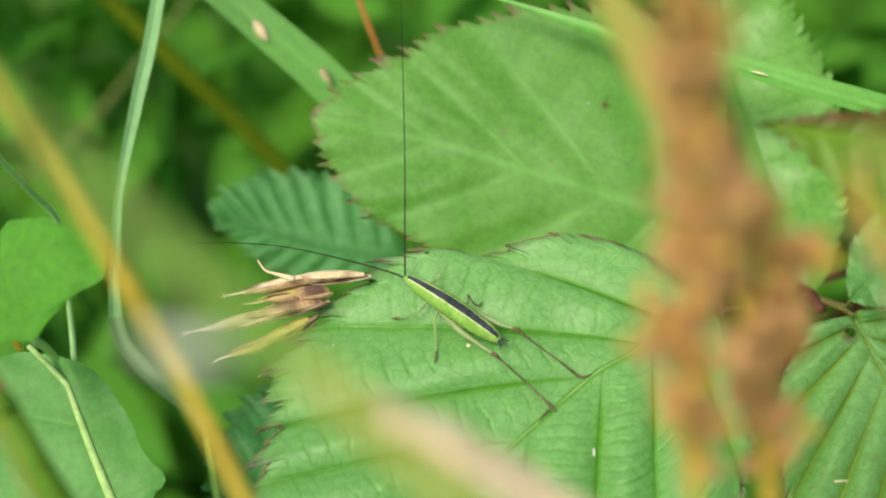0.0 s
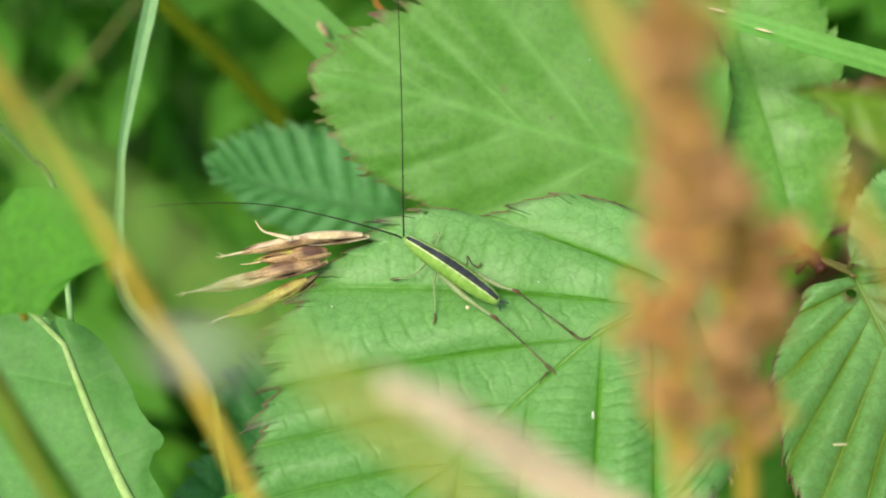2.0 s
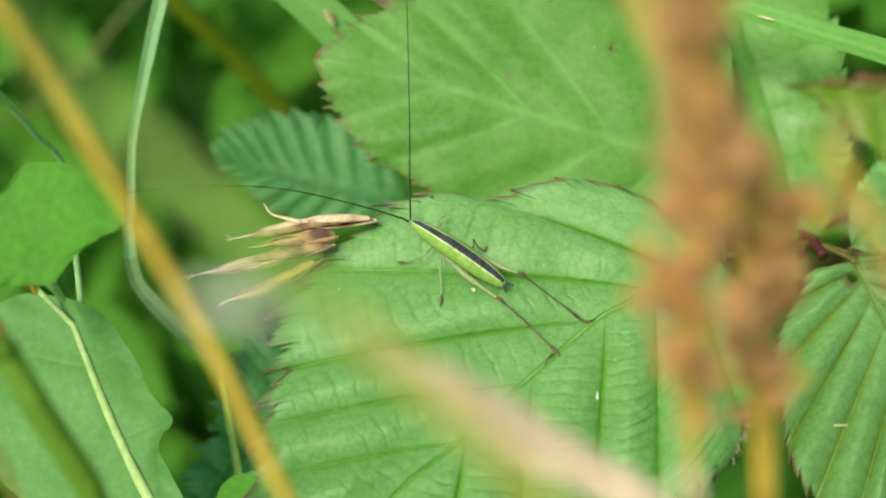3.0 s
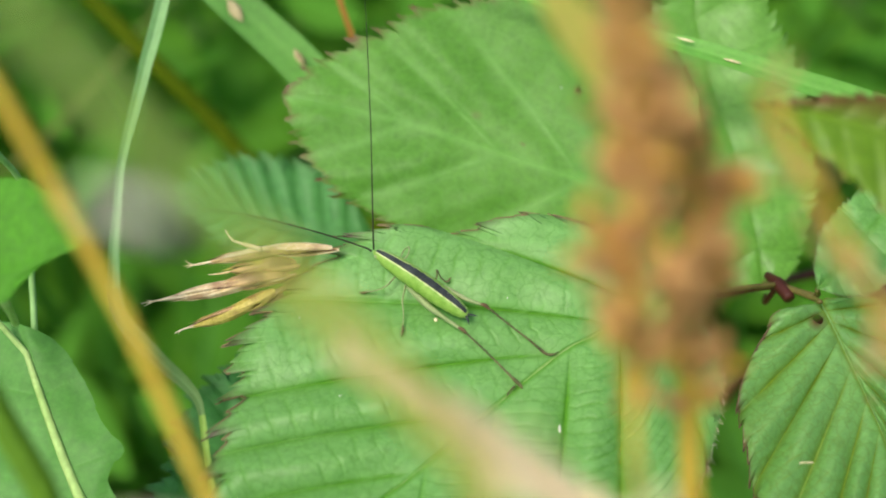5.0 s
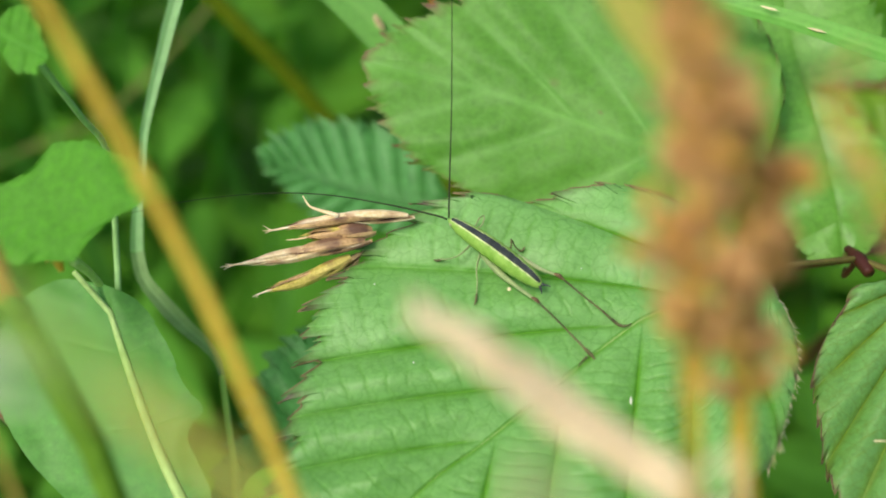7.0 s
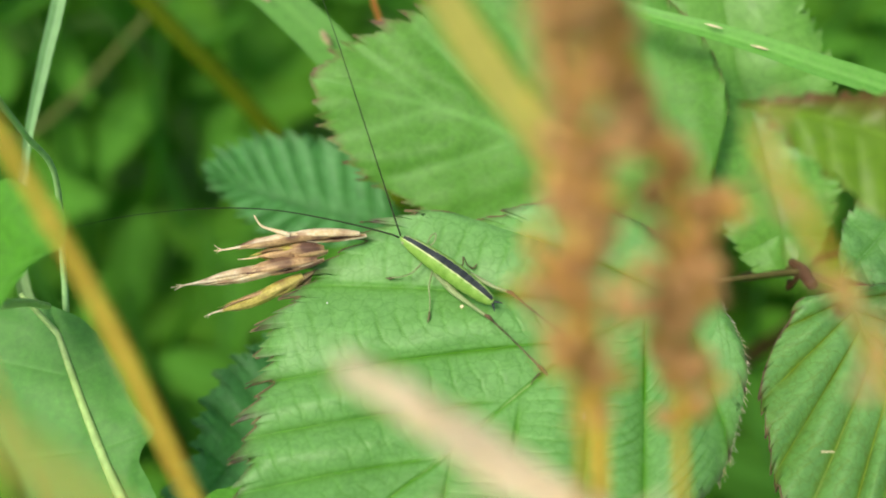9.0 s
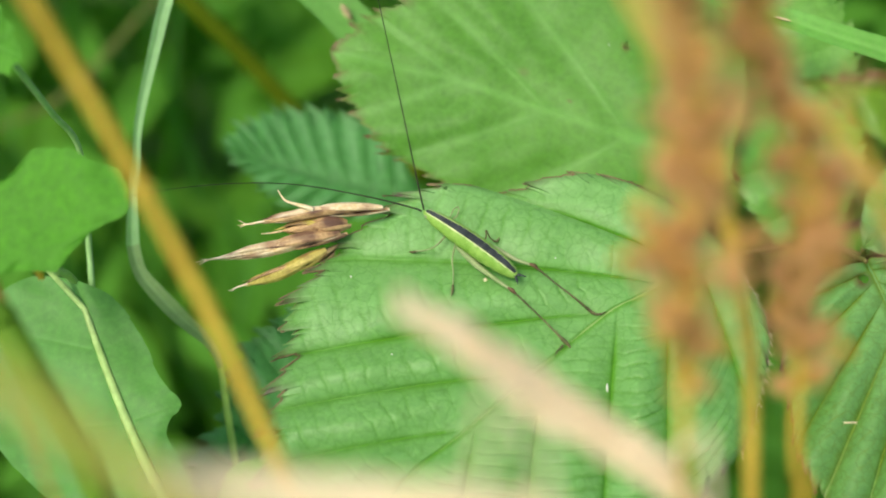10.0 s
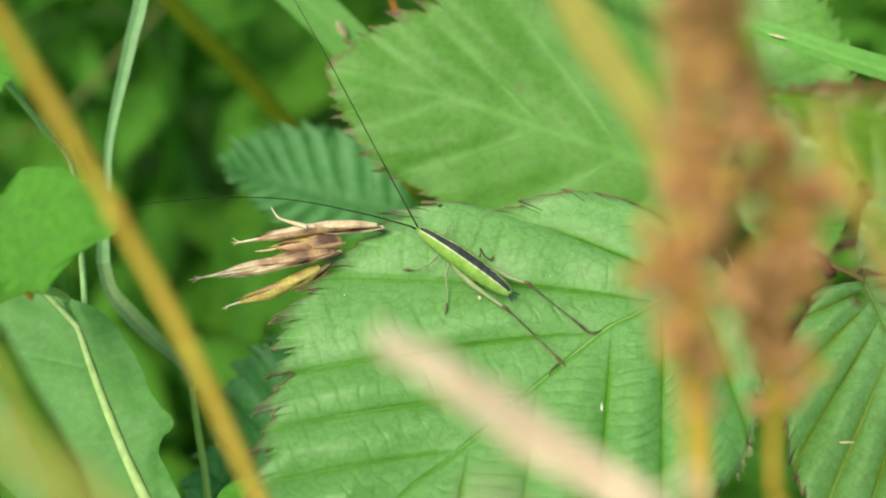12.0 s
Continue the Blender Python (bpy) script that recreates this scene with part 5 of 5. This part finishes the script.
def motions():
    feeler(FEELER, [(0.0, -20), (1.0, -19.2), (2.0, -19.3), (3.0, -19.5), (3.7, -18.7), (5.3, -17.2), (5.6, -20), (5.8, -4), (6.0, 8), (6.2, 10), (6.5, 3.7), (6.8, -15), (7.0, -19), (7.3, -21.5), (7.5, -4.5), (7.7, -0.5), (8.5, 0), (9.3, -1.3), (9.5, 0), (10.0, -7), (10.5, -2), (11.0, 0), (11.5, -4), (12.0, 9)])
    feeler(FEELER_LOW, [(0.0, 3.5), (1.0, 3.2), (2.0, 3.5), (3.0, 3.4), (3.7, 2.0), (5.3, 3.2), (5.5, 4.3), (6.0, 7.0), (6.5, 8.0), (6.9, 9.0), (7.3, 6.0), (7.7, 7.0), (9.5, 7.0), (10.5, 7.2), (11.0, 0.5), (11.5, 1.0), (12.0, 6.0)])

    sway("stem", (-28.1, 0.0, 65), [(0.0, -0.34, 0), (1.0, -0.01, 0), (1.5, 0.28, 0), (2.0, -0.32, 0), (2.5, -0.6, 0), (3.0, -0.36, 0), (3.7, 1.79, 0), (5.3, -2.44, 0), (5.5, -1.37, 0), (6.0, -2.38, 0), (6.5, -4.38, 0), (7.0, -1.98, 0), (7.3, -3.98, 0), (7.5, -2.4, 0), (7.7, -2.79, 0), (9.3, -6.01, 0), (9.5, -6.26, 0), (10.0, -1.8, 0), (10.5, -0.76, 0), (11.0, 0.0, 0), (11.5, -0.62, 0), (12.0, -2.73, 0)])
    sway("rust", (30.3, 0.0, 76), [(0.0, 1.5, 0), (1.0, 1.4, 0), (1.5, 0.95, 0), (2.0, 0.42, 0), (2.5, 0.42, 0), (3.0, 0.64, 0), (3.7, 1.38, 0), (5.3, -0.26, 0), (5.5, 0.41, 0), (6.0, -0.1, 0), (6.5, -1.29, 0), (7.0, -0.49, 0), (7.3, -1.78, 0), (7.5, -1.04, 0), (7.7, -0.35, 0), (9.3, -5.15, 0), (9.5, -1.8, 0), (10.0, -0.8, 0), (10.5, 0.1, 0), (11.0, 0.0, 0), (11.5, 0.22, 0), (12.0, 0.09, 0)])
    sway("rust_far", (44.6, 0.0, 69), [(0.0, -1.47, 0), (1.0, -1.83, 0), (1.5, -1.77, 0), (2.0, -3.07, 0), (2.5, -2.59, 0), (3.0, -2.55, 0), (3.7, -0.88, 0), (5.3, -4.26, 0), (5.5, -3.37, 0), (6.0, -4.63, 0), (6.5, -5.22, 0), (7.0, -4.9, 0), (7.3, -5.92, 0), (7.5, -5.05, 0), (7.7, -4.25, 0), (9.3, -6.83, 0), (9.5, -5.0, 0), (10.0, -1.04, 0), (10.5, -0.32, 0), (11.0, 0.0, 0), (11.5, -0.12, 0), (12.0, -2.02, 0)])
    sway("straw", (24.2, 25.4, 65.8), [(0.0, 3.3, 0), (0.5, 1.5, 0), (1.0, 3.7, 0), (1.5, 3.6, 0), (2.0, 1.5, 0), (2.5, 1.89, 0), (3.0, 2.49, 0), (3.5, 3.72, 0), (3.7, 3.9, 0), (5.3, -0.9, 0), (5.5, -0.44, 0), (6.0, -0.39, 0), (6.5, -1.97, 0), (7.0, -1.57, 0), (7.5, -2.71, 0), (7.7, -2.6, 0), (9.3, -9.0, 0), (9.5, -7.63, 0), (10.0, 0.2, 0), (10.5, 1.26, 0), (11.0, 0.0, 0), (11.5, 2.6, 0), (12.0, -2.64, 0)])
    sway("stalk", (-43.8, -16.8, 45), [(0.0, 1.19, 0), (1.0, 1.43, 0), (1.5, 0.7, 0), (2.0, 0.33, 0), (2.5, 1.04, 0), (3.0, 0.25, 0), (3.7, 2.26, 0), (5.3, 1.31, 0), (5.5, 1.42, 0), (6.0, -0.61, 0), (6.5, -1.82, 0), (7.0, -0.86, 0), (7.3, -1.3, 0), (7.5, -0.12, 0), (7.7, -1.99, 0), (9.3, -4.61, 0), (9.5, -4.01, 0), (10.0, -1.09, 0), (10.5, -0.48, 0), (11.0, 0.0, 0), (11.5, 0.38, 0), (12.0, -1.1, 0)])
    sway("twisted", (-33.4, 22.2, -2), [(0.0, 0.69, 0), (0.2, -0.1, 0), (0.4, -0.3, 0), (0.5, -1.4, 0), (0.6, -1.9, 0), (0.8, 0.3, 0), (1.0, 1.85, 0), (1.2, 0.6, 0), (1.5, 1.41, 0), (2.0, 1.76, 0), (2.5, 1.86, 0), (3.0, 2.07, 0), (3.7, 3.66, 0), (5.3, 5.39, 0), (5.5, 0.82, 0), (6.0, -1.98, 0), (6.5, -2.1, 0), (7.0, -2.58, 0), (7.3, -3.48, 0), (7.5, -1.88, 0), (7.7, -4.8, 0), (9.3, -11.36, 0), (9.5, -8.47, 0), (10.0, 0.79, 0), (10.5, 1.09, 0), (11.0, 0.0, 0), (11.5, 1.0, 0), (12.0, -2.38, 0)])
    sway("drift", (-31.5, 1.7, 99), [(0.0, 3.24, 0.25), (1.0, 2.63, -0.73), (1.5, 3.83, 0.88), (2.0, 3.54, 0.83), (2.5, 3.38, -0.47), (3.0, 3.68, 0.29), (3.7, 4.36, 3.35), (5.3, 2.78, -2.17), (5.5, 4.02, -0.55), (6.0, 1.39, -6.78), (6.3, 1.1, -3.99), (6.5, 3.12, -1.8), (6.8, -0.77, -5.33), (7.0, -3.11, -8.31), (7.15, -1.24, -6.0), (7.3, 4.44, -3.68), (7.5, 2.56, -1.63), (7.7, -1.82, -6.84), (8.2, -8.49, -6.31), (9.3, -9.46, -5.51), (12.0, -10.35, -5.57)])
    sway("rust_right", (53.0, 9.2, 80), [(0.0, 1.33, 0), (1.0, 1.55, 0), (1.5, 1.86, 0), (2.0, 0.24, 0), (2.5, 0.41, 0), (3.0, -0.64, 0), (3.7, 1.69, 0), (5.3, -1.89, 0), (5.5, -0.41, 0), (6.0, -2.24, 0), (6.5, -2.31, 0), (7.0, -2.14, 0), (7.3, -1.65, 0), (7.5, -2.26, 0), (7.7, -2.62, 0), (9.3, -3.6, 0), (9.5, -3.0, 0), (10.0, -1.71, 0), (10.5, -0.76, 0), (11.0, 0.0, 0), (11.5, 0.21, 0), (12.0, -1.87, 0)])
    sway("spike", (8.0, -15.0, 76), [(0.0, 0.38, -0.13), (1.0, -0.82, -0.03), (1.5, -0.49, 1.31), (2.0, 0.32, 1.03), (2.5, -0.9, -0.47), (3.0, -0.66, 0.43), (3.7, 3.1, 1.36), (5.3, -0.12, -3.24), (5.5, 1.07, -2.0), (6.0, -0.25, -3.42), (6.5, -0.13, -3.22), (7.0, 0.3, -1.08), (7.3, 0.57, -3.01), (7.5, 1.79, -2.06), (7.7, -0.74, -2.42), (9.3, -2.2, -2.12), (9.5, -2.92, -3.16), (10.0, -0.93, 0.39), (10.5, -0.82, 0.01), (11.0, 0.0, 0.0), (11.5, -0.27, 0.1), (12.0, -1.04, -0.66)])
    sway("young", (38.1, 19.9, 34), [(0.0, 4.28, 0.8), (1.0, 7.47, 1.44), (1.5, 8.11, 1.35), (2.0, 7.25, 0.53), (3.0, 6.38, -0.55), (3.7, 7.42, 0.09), (5.3, 5.72, -1.02), (5.5, 2.53, -0.34), (6.0, 0.62, 0.6), (6.5, 4.0, -1.35), (7.3, 4.76, -0.84), (7.7, 4.38, -0.02), (9.3, 0.7, -0.2), (9.5, 0.19, 0.02), (10.0, 5.82, -1.02), (11.0, 6.4, 0.25), (11.5, 6.25, 0.96), (12.0, 0.95, 0.03)])
    sway("lobed", (-36.3, 10.1, 21), [(0.0, -0.72, 2.86), (1.0, -0.29, 2.46), (1.5, 0.09, 1.64), (2.0, 1.12, 1.45), (3.0, 0.73, 2.75), (3.7, 1.42, 3.05), (5.3, 1.1, 2.12), (5.5, -1.31, 2.42), (6.0, -2.71, 2.35), (6.5, -2.36, 1.96), (7.0, -1.54, 2.52), (7.5, -1.69, 3.12), (9.3, -4.88, -1.4), (9.5, -3.17, -1.49), (10.0, -0.92, 0.84), (10.5, -0.05, 0.37), (11.0, 0.0, 0.0), (11.5, -0.55, 0.75), (12.0, -1.25, 0.39)])
    sway("spike_low", (-21.7, -35.0, 92), [(0.0, 2.28, 0.4), (3.0, 1.03, -0.6), (5.5, 4.88, -1.6), (6.5, 0.09, -2.91), (7.0, 2.92, -2.4), (7.1, 3.2, 1.05), (7.2, 2.6, -2.0), (7.5, 1.86, -2.81), (9.3, 0.94, -0.87), (9.7, 1.91, 1.2), (10.0, 0.6, 2.5), (10.1, 0.9, 1.9), (10.3, 2.5, -0.6), (10.5, 4.0, -1.5), (10.7, 5.4, 0.4), (10.8, 5.78, 1.5), (11.0, 6.46, 1.6), (11.3, 1.6, -0.4), (11.4, 0.44, -0.9), (12.0, 1.03, -1.04)])
    sway("tan", (-41.2, -18.8, 62.5), [(0.0, -0.8, 0), (1.2, -0.6, 0), (2.4, -0.1, 0), (3.0, -4.5, 0), (3.6, -1.5, 0), (5.3, -6.0, 0), (6.5, -9.0, 0), (7.0, -7.0, 0), (7.5, -2.6, 0), (9.6, -1.6, 0), (10.1, -4.4, 0), (10.5, -2.6, 0), (10.8, 0.1, 0), (11.0, 0.0, 0), (11.4, -3.7, 0), (12.0, -2.7, 0)])

motions()
